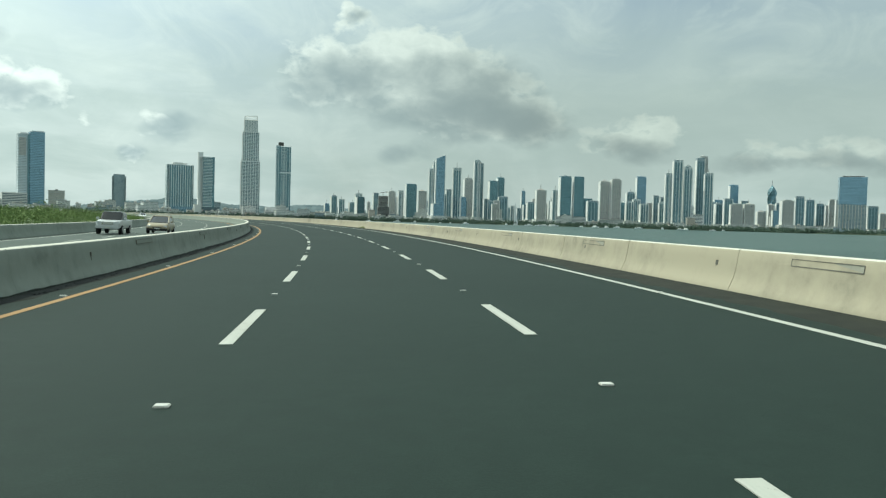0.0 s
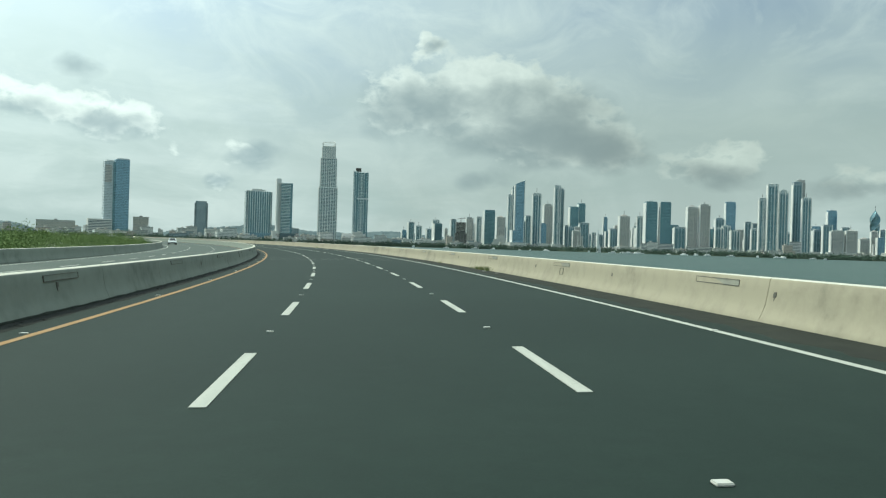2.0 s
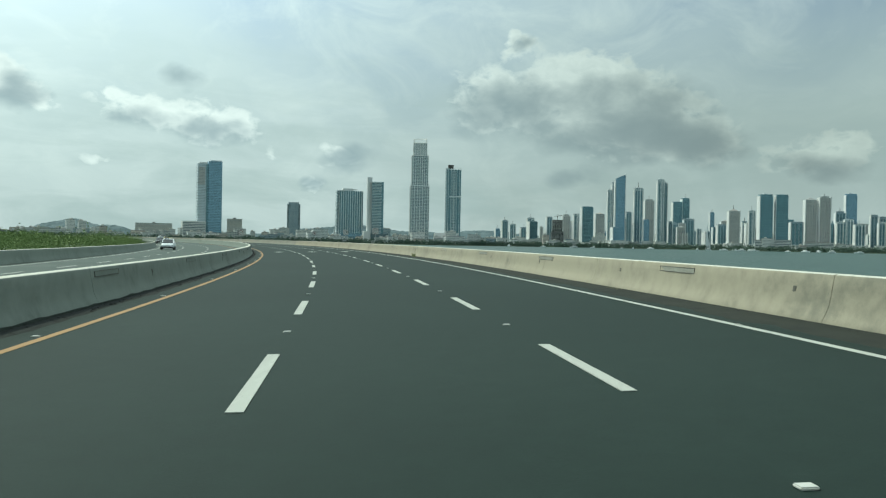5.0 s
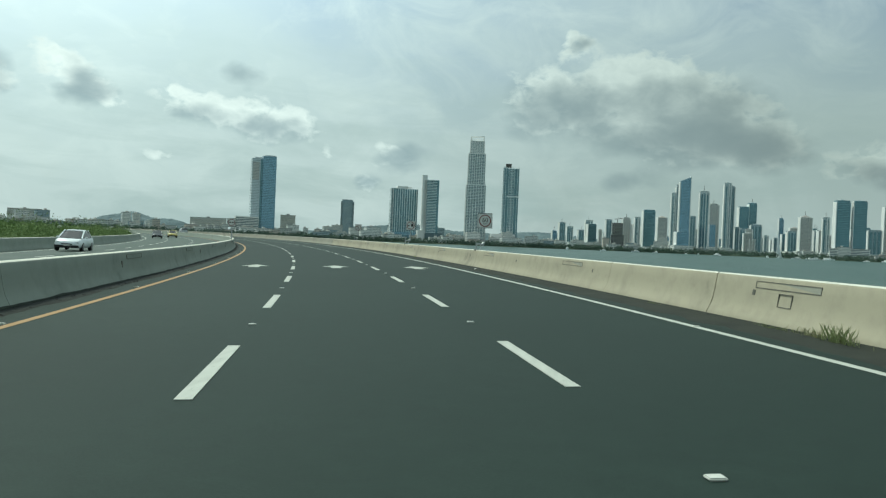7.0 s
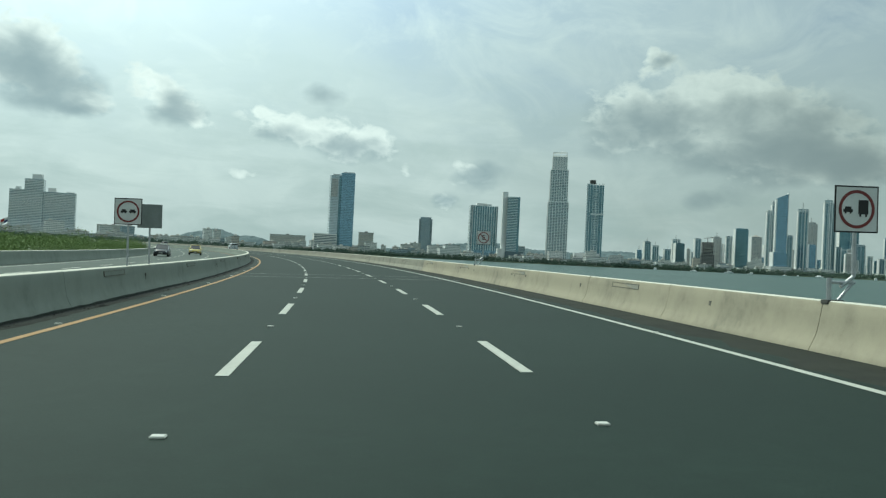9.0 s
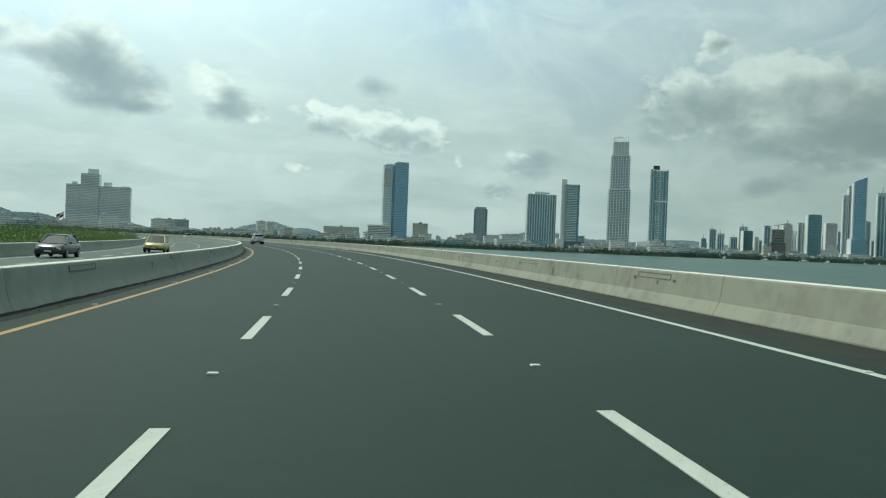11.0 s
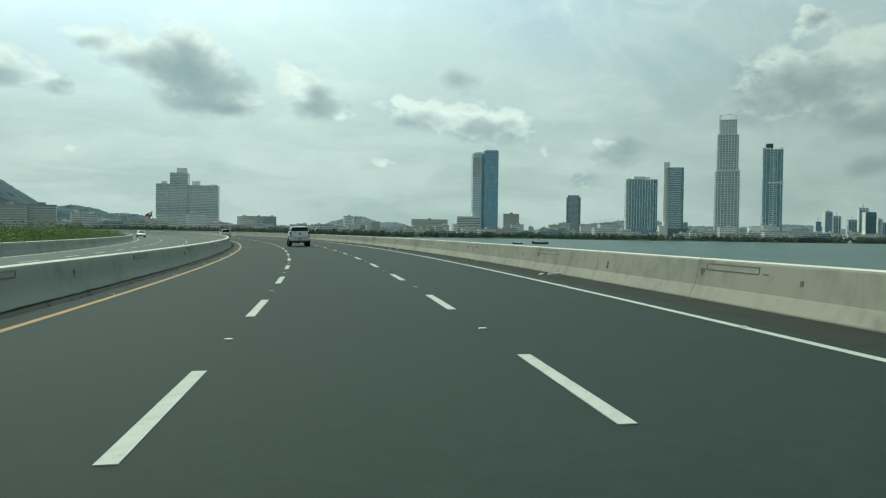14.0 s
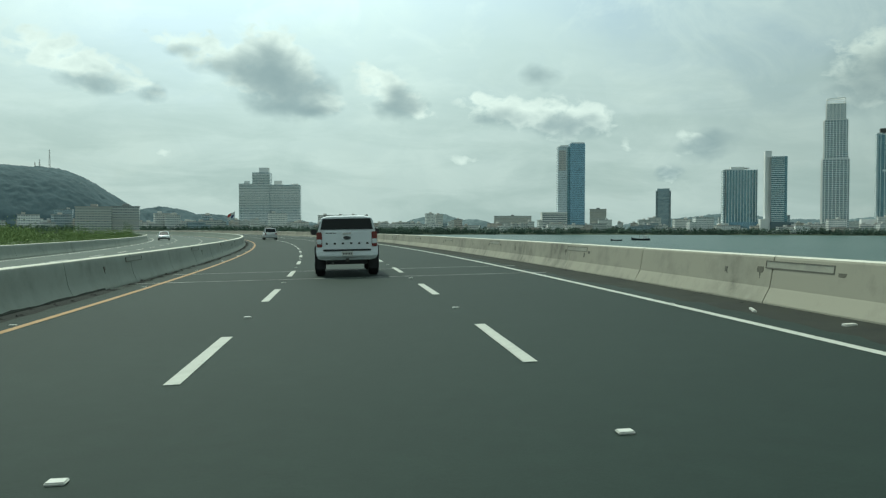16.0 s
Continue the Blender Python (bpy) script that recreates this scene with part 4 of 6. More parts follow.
building_site(1314, 2068, 66, 150, "broad unfinished tower with blue netting round its upper floors", False, True)

# ---- the near towers, built floor by floor ----


def glass_slab_tower():
    root = tower_root("office_tower", -783, 1951, 10, "tall blue glass office tower with a grey concrete flank", "tower")
    part_me("glass_slab", boxes_mesh("glass_slab", [(-4, -14, 0, 27, 16, 184)], M["f_blue"]), root, "sky-blue curtain wall")
    part_me("grey_slab", boxes_mesh("grey_slab", [(-28, -10, 0, -4.1, 14, 178)], M["f_slab"]), root, "grey panel flank")
    part_me("recess", boxes_mesh("recess", [(-9, -10.6, 0, -4.2, -10.05, 176)], M["f_glass"]), root, "teal glass recess")
    part_me("crown", boxes_mesh("crown", [(0, -12, 184, 26, 14, 186.5), (-24, -8, 178, -6, 12, 181)], M["white_wall"]), root)
    part_me("signboard", boxes_mesh("signboard", [(-26.5, -10.5, 128, -12, -10.05, 170)], M["f_brown"]), root, "faded grey sign panel")
    part_me("annex", boxes_mesh("annex", [(-62, -18, 0, -10, 6, 42)], M["white_wall"]), root, "white low annex")
    row = boxes_mesh("ribbon_window", [(-61, -18.2, 0, -11, -17.9, 1.7)], M["window"])
    for z in np.arange(4, 39, 3.7):
        part_me("ribbon_window", row, root, m=Matrix.Translation((0, 0, z)))


def round_shouldered_tower():
    root = tower_root("office_tower", -800, 2674, 0, "dark grey rounded office tower", "tower")
    bm = bmesh.new()
    block(bm, -21, -15, 0, 21, 15, 118, 0)
    bmesh.ops.bevel(bm, geom=[e for e in bm.edges if abs(e.verts[0].co.z - e.verts[1].co.z) > 50], offset=6, segments=4, affect="EDGES")
    part_me("shaft", bm_mesh("shaft", bm, M["f_grey"]), root)
    part_me("crown", boxes_mesh("crown", [(-17, -11, 118, 17, 11, 124)], M["f_grey"]), root)
    floor_slabs(root, 40, 28, 6, 117, 3.7, 0.3, M["f_grey"], 1.2)


def wide_glass_tower():
    root = tower_root("apartment_tower", -460, 2021, 8, "wide blue-green glass apartment block with white ribs", "tower")
    part_me("body", boxes_mesh("body", [(-30, -12, 0, 30, 12, 122)], M["f_glass"]), root)
    part_me("roof_frame", boxes_mesh("roof_frame", [(-18, -10, 122, 6, 10, 128), (6, -11, 125, 16, 11, 126.5), (-30, -11, 122, -18, 10, 123.5)], M["white_wall"]), root)
    fins(root, 60, 24, 0, 123, 11, 0.9, M["white_wall"], 1.1, "rib")
    part_me("flank", boxes_mesh("flank", [(-33, -12, 0, -26, 13, 122)], M["f_white"]), root, "pale concrete flank")
    part_me("podium", boxes_mesh("podium", [(-22, -20, 0, 42, 14, 21)], M["f_blue"]), root, "dark glass podium")
    part_me("podium_wing", boxes_mesh("podium_wing", [(-40, -18, 0, -22.1, 14, 19)], M["white_wall"]), root, "white podium wing")


def banded_tower():
    root = tower_root("apartment_tower", -384, 1948, 6, "slim grey apartment tower with balcony bands beside a white core", "tower")
    part_me("core", boxes_mesh("core", [(-18, -8, 0, -7, 10, 149.5)], M["white_wall"]), root, "white stair core")
    part_me("body", boxes_mesh("body", [(-8, -12, 0, 19, 12, 139)], M["f_glass"]), root)
    floor_slabs(root, 27, 25, 18, 139, 3.5, 0.8, M["white_wall"], 1.0)
    part_me("podium", boxes_mesh("podium", [(-10, -18, 0, 30, 14, 20)], M["window"]), root, "dark glass podium")
    part_me("podium_wing", boxes_mesh("podium_wing", [(-26, -16, 0, -10.1, 14, 26)], M["white_wall"]), root)


def stepped_tower():
    root = tower_root("apartment_tower", -296, 2053, 5, "very tall white stepped tower with a lattice of balconies", "tower")
    for w, d, z0, z1 in ((44, 30, 0, 138), (38, 26, 138, 210), (31, 20, 210, 240)):
        part_me("shaft", boxes_mesh("shaft", [(-w / 2, -d / 2, z0, w / 2, d / 2, z1)], M["f_glass"] if z0 < 200 else M["f_white"]), root)
        floor_slabs(root, w, d, z0 + 2, z1, 3.45, 0.9, M["white_wall"], 1.15)
        piers = 7 if w > 35 else 5
        fins(root, w, d, z0, z1, piers, 1.2, M["white_wall"], 1.3, "pier")
        part_me("parapet", boxes_mesh("parapet", [(-w / 2 - 1, -d / 2 - 1, z1, w / 2 + 1, d / 2 + 1, z1 + 1.4)], M["white_wall"]), root)
    bm = bmesh.new()
    for x in (-15, 15):
        for y in (-9.5, 9.5):
            tube(bm, (x, y, 240), (x, y, 251), 0.6, 6)
    for a, b in (((-15, -9.5), (15, -9.5)), ((-15, 9.5), (15, 9.5)), ((-15, -9.5), (-15, 9.5)), ((15, -9.5), (15, 9.5))):
        tube(bm, (*a, 250.5), (*b, 252.5), 0.7, 6)
        tube(bm, (*a, 244.5), (*b, 244.5), 0.4, 6)
    part_me("crown_frame", bm_mesh("crown_frame", bm, M["white_wall"]), root, "open white crown frame")


def slim_blue_tower():
    root = tower_root("apartment_tower", -206, 1985, 4, "slim white and blue-glass tower with a dark cap", "tower")
    part_me("body", boxes_mesh("body", [(-15.5, -11, 0, 16.5, 11, 172)], M["f_glass"]), root)
    part_me("white_flank", boxes_mesh("white_flank", [(-19, -9, 0, -9, 12, 175)], M["f_white"]), root, "white concrete flank")
    floor_slabs(root, 9, 23, 20, 172, 3.6, 0.0, M["white_wall"], 1.0)
    fins(root, 32, 22, 10, 176, 5, 0.8, M["white_wall"], 0.8, "rib")
    part_me("cap", boxes_mesh("cap", [(-13, -7, 175, -1, 7, 183)], M["dark_steel"]), root, "dark plant cap")
    part_me("sky_bridge", boxes_mesh("sky_bridge", [(-10, -12.6, 108, 18, -11, 111)], M["white_wall"]), root, "white sky-lobby band")
    part_me("podium", boxes_mesh("podium", [(-42, -18, 0, 12, 14, 25)], M["white_wall"]), root, "white podium")


def hotel():
    root = tower_root("hotel", -1376, 1677, -4, "pale grey stepped hotel with long balcony rows", "hotel")
    for nm, x0, x1, d, z in (("wing", -60, -31, 16, 104), ("core", -30.9, 6, 18, 128), ("wing", 6.1, 70, 14, 102)):
        part_me(nm, boxes_mesh(nm, [(x0, -d, 0, x1, d, z)], M["f_white"]), root)
        row = boxes_mesh("balcony_band", [(x0 + 0.5, -d - 1.4, 0, x1 - 0.5, -d + 0.1, 1.3)], M["white_wall"])
        for q in np.arange(26, z - 2, 3.6):
            part_me("balcony_band", row, root, m=Matrix.Translation((0, 0, q)))
    for room in ((-18, -8, 128, 2, 8, 139), (-50, -6, 104, -40, 6, 110), (14, -6, 102, 30, 6, 111), (50, -5, 102, 66, 5, 105)):
        part_me("roof_plant", boxes_mesh("roof_plant", [room], M["white_wall"]), root)
    part_me("podium", boxes_mesh("podium", [(-62, -34, 0, 72, 20, 26)], M["f_white"]), root, "long podium with windows")
    row = boxes_mesh("podium_slab", [(-63, -35, 0, 73, -33.9, 1.2)], M["white_wall"])
    for q in np.arange(3, 26, 4):
        part_me("podium_slab", row, root, m=Matrix.Translation((0, 0, q)))


glass_slab_tower()
round_shouldered_tower()
wide_glass_tower()
banded_tower()
stepped_tower()
slim_blue_tower()
hotel()


def apartment_block(x, y, w, top, turn, label, mat):
    root = tower_root("apartment_block", x, y, turn, label, "building")
    h = top - BASE
    part_me("body", boxes_mesh("body", [(-w / 2, -8, 0, w / 2, 8, h)], M[mat]), root)
    row = boxes_mesh("balcony_band", [(-w / 2, -9.2, 0, w / 2, -7.9, 1.2)], M["low_wall"])
    for z in np.arange(3, h - 1, 3.2):
        part_me("balcony_band", row, root, m=Matrix.Translation((0, 0, z)))
    part_me("roof", boxes_mesh("roof", [(-w / 2 - 0.6, -9, h, w / 2 + 0.6, 8.6, h + 0.9), (-4, -3, h, 4, 4, h + 4)], M["roof"]), root)


apartment_block(-1078, 1046, 44, 30, 0, "long pale apartment block below a wooded hill", "f_beige")
apartment_block(-1056, 1078, 34, 31, 4, "brown apartment block below a wooded hill", "f_brown")
apartment_block(-1107, 2327, 100, 38, 4, "long grey flat-roofed shore building with window bands", "f_low")
apartment_block(-1750, 2390, 94, 46, -6, "white stepped office block with long window bands", "f_pale")
apartment_block(-840, 2261, 40, 52, 0, "cream stepped apartment building on the shore", "f_beige")

def leaf_cloud(name, clumps, per, size, mat, seed):
    """One mesh of many small leaf cards in clumps, each clump (x, y, z, radius, height)."""
    g = np.random.default_rng(seed)
    c = np.repeat(np.array(clumps, float), per, axis=0)
    n = len(c)
    v = g.normal(size=(n, 3))
    v /= np.linalg.norm(v, axis=1)[:, None]
    v *= (0.45 + 0.62 * g.random(n) ** 0.6)[:, None]
    v[:, 2] = np.abs(v[:, 2]) * 1.05 - 0.12
    mid = np.stack([c[:, 0] + v[:, 0] * c[:, 3], c[:, 1] + v[:, 1] * c[:, 3], c[:, 2] + v[:, 2] * c[:, 4]], 1)
    a = g.normal(size=(n, 3))
    a /= np.linalg.norm(a, axis=1)[:, None]
    b = np.cross(a, g.normal(size=(n, 3)))
    b /= np.linalg.norm(b, axis=1)[:, None]
    s = (size * (0.6 + 0.8 * g.random(n)))[:, None]
    pts = np.stack([mid - a * s, mid + b * s * 0.45, mid + a * s, mid - b * s * 0.45], 1).reshape(-1, 3)
    me = bpy.data.meshes.new(name)
    me.vertices.add(len(pts))
    me.vertices.foreach_set("co", pts.ravel())
    me.loops.add(len(pts))
    me.loops.foreach_set("vertex_index", np.arange(len(pts)))
    me.polygons.add(n)
    me.polygons.foreach_set("loop_start", np.arange(0, 4 * n, 4))
    me.polygons.foreach_set("loop_total", np.full(n, 4))
    me.materials.append(mat)
    me.update(calc_edges=True)
    me.validate()
    return me


# ---- hills ----


def hill(label, x, y, rx, ry, h, mat, turn=0.0, seed=1.0, rough=0.16, flat=1.7):
    bm = bmesh.new()
    n = 190
    grid = []
    for i in range(n + 1):
        row = []
        for j in range(n + 1):
            u, v = i / n * 2 - 1, j / n * 2 - 1
            r = math.sqrt(u * u + v * v)
            z = max(0.0, 1 - r ** flat) * (1 + rough * 3 * noise.noise((u * 2.2, v * 2.2, seed)))
            z += rough * 0.25 * noise.noise((u * 14, v * 14, seed)) * min(1, z * 4)
            z += (4.0 * noise.noise((u * rx / 9, v * ry / 9, seed)) + 2.0 * noise.noise((u * rx / 22, v * ry / 22, seed))) * rx / 470 / h * min(1, z * 6)
            row.append(bm.verts.new((u * rx, v * ry, z * h - 6)))
        grid.append(row)
    for i in range(n):
        for j in range(n):
            bm.faces.new((grid[i][j], grid[i + 1][j], grid[i + 1][j + 1], grid[i][j + 1]))
    ob = tagged(new("hill", bm_mesh("hill", bm, mat, True)), label, "hill", kind="structure")
    ob.matrix_basis = Matrix.Translation((x, y, -4)) @ Matrix.Rotation(math.atan2(-x, y) + radians(turn), 4, "Z")
    return ob


hill("dark green wooded hill with radio masts on its crest", -2345, 1590, 470, 420, 184, M["hill"], 0, 1.3, 0.05, 2.6)
hill("lower wooded shoulder of the hill", -2140, 1990, 330, 300, 72, M["hill"], 0, 4.0)
# horizon hills get their haze from the pale blue of far_hill
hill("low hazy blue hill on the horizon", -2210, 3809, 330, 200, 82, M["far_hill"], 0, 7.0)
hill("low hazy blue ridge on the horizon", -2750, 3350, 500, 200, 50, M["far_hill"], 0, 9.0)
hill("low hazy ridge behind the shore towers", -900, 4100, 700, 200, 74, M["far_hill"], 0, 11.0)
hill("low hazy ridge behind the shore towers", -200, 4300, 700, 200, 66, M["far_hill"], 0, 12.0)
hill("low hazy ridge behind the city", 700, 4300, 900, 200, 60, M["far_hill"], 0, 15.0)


def radio_mast(x, y, z, h):
    root = tagged(new("radio_mast"), "thin steel lattice radio mast on the hilltop", "mast", "hilltop masts")
    root.matrix_basis = Matrix.Translation((x, y, z))
    bm = bmesh.new()
    for a in range(3):
        c, s = math.cos(a * 2.094), math.sin(a * 2.094)
        tube(bm, (3 * c, 3 * s, 0), (0.8 * c, 0.8 * s, h), 0.45, 5)
    for k in range(1, int(h / 5)):
        r = 3 - 2.2 * k * 5 / h
        for a in range(3):
            c, s, c2, s2 = math.cos(a * 2.094), math.sin(a * 2.094), math.cos((a + 1) * 2.094), math.sin((a + 1) * 2.094)
            tube(bm, (r * c, r * s, k * 5), (r * c2, r * s2, k * 5 + 2.5), 0.25, 4)
    part_me("lattice", bm_mesh("lattice", bm, M["dark_steel"]), root)


radio_mast(-2250, 1722, 150, 74)
radio_mast(-2262, 1700, 150, 44)
radio_mast(-2268, 1690, 150, 36)

# ---- low city and trees along the shore ----


def low_rise(x, y, w, d, h, turn, rng):
    root = tower_root("low_rise_building", x, y, turn, rng.choice(("pale low-rise city building near the shore", "small flat-roofed city building among trees", "weathered low city building with window rows")), "building", "low-rise city buildings")
    mat = M[rng.choice(("f_low", "f_pale", "f_pale", "f_low", "f_beige", "f_grey", "f_brick"))]
    part_me("body", boxes_mesh("body", [(-w / 2, -d / 2, 0, w / 2, d / 2, h)], mat), root)
    part_me("roof", boxes_mesh("roof", [(-w / 2 - 0.5, -d / 2 - 0.5, h, w / 2 + 0.5, d / 2 + 0.5, h + 0.7)], M["roof"]), root)
    if h > 11:
        px = rng.uniform(-0.3, 0.3) * w
        part_me("roof_room", boxes_mesh("roof_room", [(px - 2.5, -2.5, h + 0.7, px + 2.5, 3, h + 3.6)], M["low_wall"]), root)
    if rng.random() < 0.5:
        side = rng.choice((-1, 1))
        x0, x1 = sorted((side * w / 2, side * w * 0.85))
        part_me("wing", boxes_mesh("wing", [(x0, -d / 2 + 1, 0, x1, d / 2 - 1, h * rng.uniform(0.45, 0.75))], mat), root)


rng = random.Random(11)
for k in range(296):
    b = rng.uniform(-63, 37)
    if k > 170:
        b = rng.uniform(-63, -2)
    r = shore(b) + rng.choice((42, 60, 85, 120, 180, 260, 380, 520)) + rng.uniform(-12, 12)
    a = radians(b)
    tall = rng.random()
    h = 6 + 12 * tall + (16 * rng.random() if tall > 0.8 else 0)
    low_rise(math.sin(a) * r, math.cos(a) * r, rng.uniform(10, 34), rng.uniform(10, 18), h + (r - shore(b)) * 0.02, rng.uniform(-5, 25), rng)


def shore_trees():
    g = random.Random(5)
    clumps = []
    for k in range(4200):
        b = g.uniform(-64, 38)
        r = shore(b) + g.choice((14, 18, 24, 30, 36, 50, 90, 150, 240)) + g.uniform(-6, 6)
        a = radians(b)
        h = g.uniform(6, 13)
        z = -5.5 if r - shore(b) < 60 else -3
        clumps.append((math.sin(a) * r, math.cos(a) * r, z, g.uniform(4, 8), h))
    for k in range(1500):
        b = g.uniform(-66, -30)
        r = shore(b) + g.choice((-6, 8, 16, 24, 40, 70)) + g.uniform(-6, 6)
        a = radians(b)
        clumps.append((math.sin(a) * r, math.cos(a) * r, -5.5, g.uniform(4, 8), g.uniform(6, 13)))
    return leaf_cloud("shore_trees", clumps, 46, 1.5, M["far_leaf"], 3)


tagged(new("shore_trees", shore_trees()), "dark green trees and palms along the far shore", "trees", kind="stuff")


def roadside_scrub():
    g = random.Random(8)
    clumps = []
    for s in np.arange(-40, 640, 1.3):
        for lat in (g.uniform(-23.5, -21.8), g.uniform(-28, -23), g.uniform(-40, -27)):
            p = on_road(s + g.uniform(-0.8, 0.8), lat, -0.9)
            swell = 0.75 + 0.95 * noise.noise((s * 0.06, lat * 0.1, 0.0)) + g.uniform(-0.15, 0.15)
            clumps.append((p.x, p.y, p.z, g.uniform(1.0, 1.8), max(1.0, (2.3 if s < 330 else 2.9) * swell) + 0.035 * (-lat - 22)))
    return leaf_cloud("roadside_scrub", clumps, 340, 0.08, M["leaf"], 4)


tagged(new("roadside_scrub", roadside_scrub()), "dense bright green scrub behind the land-side barrier", "shrubs", kind="stuff")


mound = ribbon("undergrowth", [(-21.3, -0.6), (-22.4, -0.1), (-25, 0.2), (-34, 0.35), (-44, 0.2), (-60, -0.6)], -60, 700, M["undergrowth"], 4.0)
tagged(new("undergrowth", mound), "low tangled green undergrowth below the scrub", "shrubs", kind="stuff")


def bushes():
    """Taller rounded bushes standing in the scrub, each of several leafy masses."""
    g = random.Random(31)
    clumps = []
    for k in range(150):
        s, lat = g.uniform(-10, 640), g.uniform(-42, -25)
        size = g.uniform(0.8, 1.5)
        for q in range(6):
            p = on_road(s + g.uniform(-2.2, 2.2) * size, lat + g.uniform(-2, 2) * size, -0.6)
            clumps.append((p.x, p.y, p.z, g.uniform(0.9, 1.7) * size, g.uniform(1.9, 3.1) * size))
    return leaf_cloud("bushes", clumps, 150, 0.12, M["leaf"], 12)


tagged(new("bushes", bushes()), "taller rounded green bushes standing in the scrub", "shrubs", kind="stuff")


def back_wood():
    g = random.Random(9)
    clumps = []
    for k in range(1500):
        s, lat = g.uniform(-20, 760), -42 - 260 * g.random() ** 1.5
        p = on_road(s, lat, 0)
        clumps.append((p.x, p.y, -1.6, g.uniform(2, 4.5), g.uniform(2.2, 4.2) + 0.008 * (-lat - 42)))
    return leaf_cloud("back_wood", clumps, 170, 0.28, M["leaf"], 6)


tagged(new("back_wood", back_wood()), "belt of low green trees beyond the scrub", "trees", kind="stuff")

# ---- vehicles ----
M["car_white"] = worn("white_car_paint", (0.78, 0.82, 0.83), (0.70, 0.74, 0.75), 1.2, 30.0, 0.28, 0.0, 0.0, 0.5)
M["car_silver"] = worn("silver_car_paint", (0.58, 0.60, 0.60), (0.52, 0.54, 0.54), 1.2, 30.0, 0.3, 0.0, 0.15, 0.5)
M["car_tan"] = worn("tan_car_paint", (0.36, 0.31, 0.21), (0.30, 0.26, 0.18), 1.2, 30.0, 0.3, 0.0, 0.2, 0.5)
M["car_dark"] = worn("dark_car_paint", (0.035, 0.04, 0.045), (0.025, 0.028, 0.03), 1.2, 30.0, 0.25, 0.0, 0.0, 0.6)
M["car_taxi"] = worn("yellow_taxi_paint", (0.45, 0.37, 0.09), (0.40, 0.33, 0.08), 1.2, 30.0, 0.3, 0.0, 0.0, 0.5)
M["car_glass"] = material("dark_car_glass", (0.012, 0.016, 0.017), 0.12, 0.0, 0.25)[0]
M["tail_red"] = material("red_tail_lens", (0.17, 0.03, 0.025), 0.2, 0.0, 0.5)[0]
M["lamp_clear"] = material("clear_lamp_lens", (0.75, 0.78, 0.8), 0.1, 0.2, 0.6)[0]
M["plastic"] = worn("black_plastic", (0.025, 0.026, 0.027), (0.018, 0.018, 0.019), 6.0, 80.0, 0.6)
M["chrome"] = material("chrome_trim", (0.6, 0.6, 0.6), 0.15, 1.0)[0]
M["rim"] = worn("alloy_rim", (0.35, 0.35, 0.35), (0.2, 0.2, 0.2), 10.0, 60.0, 0.4, 0.0, 0.7)


def loft(name, stations, mat, smooth=False):
    """A mirrored body through stations (y, half outline [(x, z), ...] from the bottom up)."""
    bm = bmesh.new()
    rings = []
    for y, half in stations:
        ring = [bm.verts.new((x, y, z)) for x, z in half] + [bm.verts.new((-x, y, z)) for x, z in reversed(half)]
        rings.append(ring)
    n = len(rings[0])
    for a, b in zip(rings, rings[1:]):
        for j in range(n):
            k = (j + 1) % n
            bm.faces.new((a[j], a[k], b[k], b[j]))
    bm.faces.new(rings[0])
    bm.faces.new(list(reversed(rings[-1])))
    bmesh.ops.recalc_face_normals(bm, faces=bm.faces)
    bmesh.ops.bevel(bm, geom=[e for e in bm.edges if e.is_manifold and e.calc_face_angle() > 0.5], offset=0.025, segments=2, affect="EDGES")
    return bm_mesh(name, bm, mat, smooth)


def wheel(root, x, y, r, wide):
    side = 1 if x > 0 else -1
    bm = bmesh.new()
    bmesh.ops.create_cone(bm, cap_ends=True, segments=28, radius1=r, radius2=r, depth=wide, matrix=Matrix.Translation((x, y, r)) @ Matrix.Rotation(math.pi / 2, 4, "Y"))
    bmesh.ops.bevel(bm, geom=[e for e in bm.edges if abs(e.verts[0].co.x - e.verts[1].co.x) < 0.001], offset=0.04, segments=2, affect="EDGES")
    tyre = part_me("wheel", bm_mesh("tyre", bm, M["rubber"]), root, "black rubber tyre on an alloy rim")
    bm = bmesh.new()
    bmesh.ops.create_cone(bm, cap_ends=True, segments=20, radius1=r * 0.62, radius2=r * 0.56, depth=0.04, matrix=Matrix.Translation((x + side * (wide / 2 + 0.005), y, r)) @ Matrix.Rotation(side * math.pi / 2, 4, "Y"))
    part_me("rim", bm_mesh("rim", bm, M["rim"]), tyre)


def slab(name, pts, thick, mat, root, label=""):
    """A flat polygon given thickness along its normal."""
    bm = bmesh.new()
    f = bm.faces.new([bm.verts.new(p) for p in pts])
    bm.normal_update()
    nrm = f.normal.copy()
    up = bmesh.ops.extrude_face_region(bm, geom=[f])
    bmesh.ops.translate(bm, verts=[v for v in up["geom"] if isinstance(v, bmesh.types.BMVert)], vec=nrm * thick)
    bmesh.ops.recalc_face_normals(bm, faces=bm.faces)
    return part_me(name, bm_mesh(name, bm, M[mat]), root, label)


def solid(name, x0, y0, z0, x1, y1, z1, mat, root, bevel=0.0, label=""):
    bm = bmesh.new()
    block(bm, x0, y0, z0, x1, y1, z1, bevel)
    return part_me(name, bm_mesh(name, bm, M[mat]), root, label)


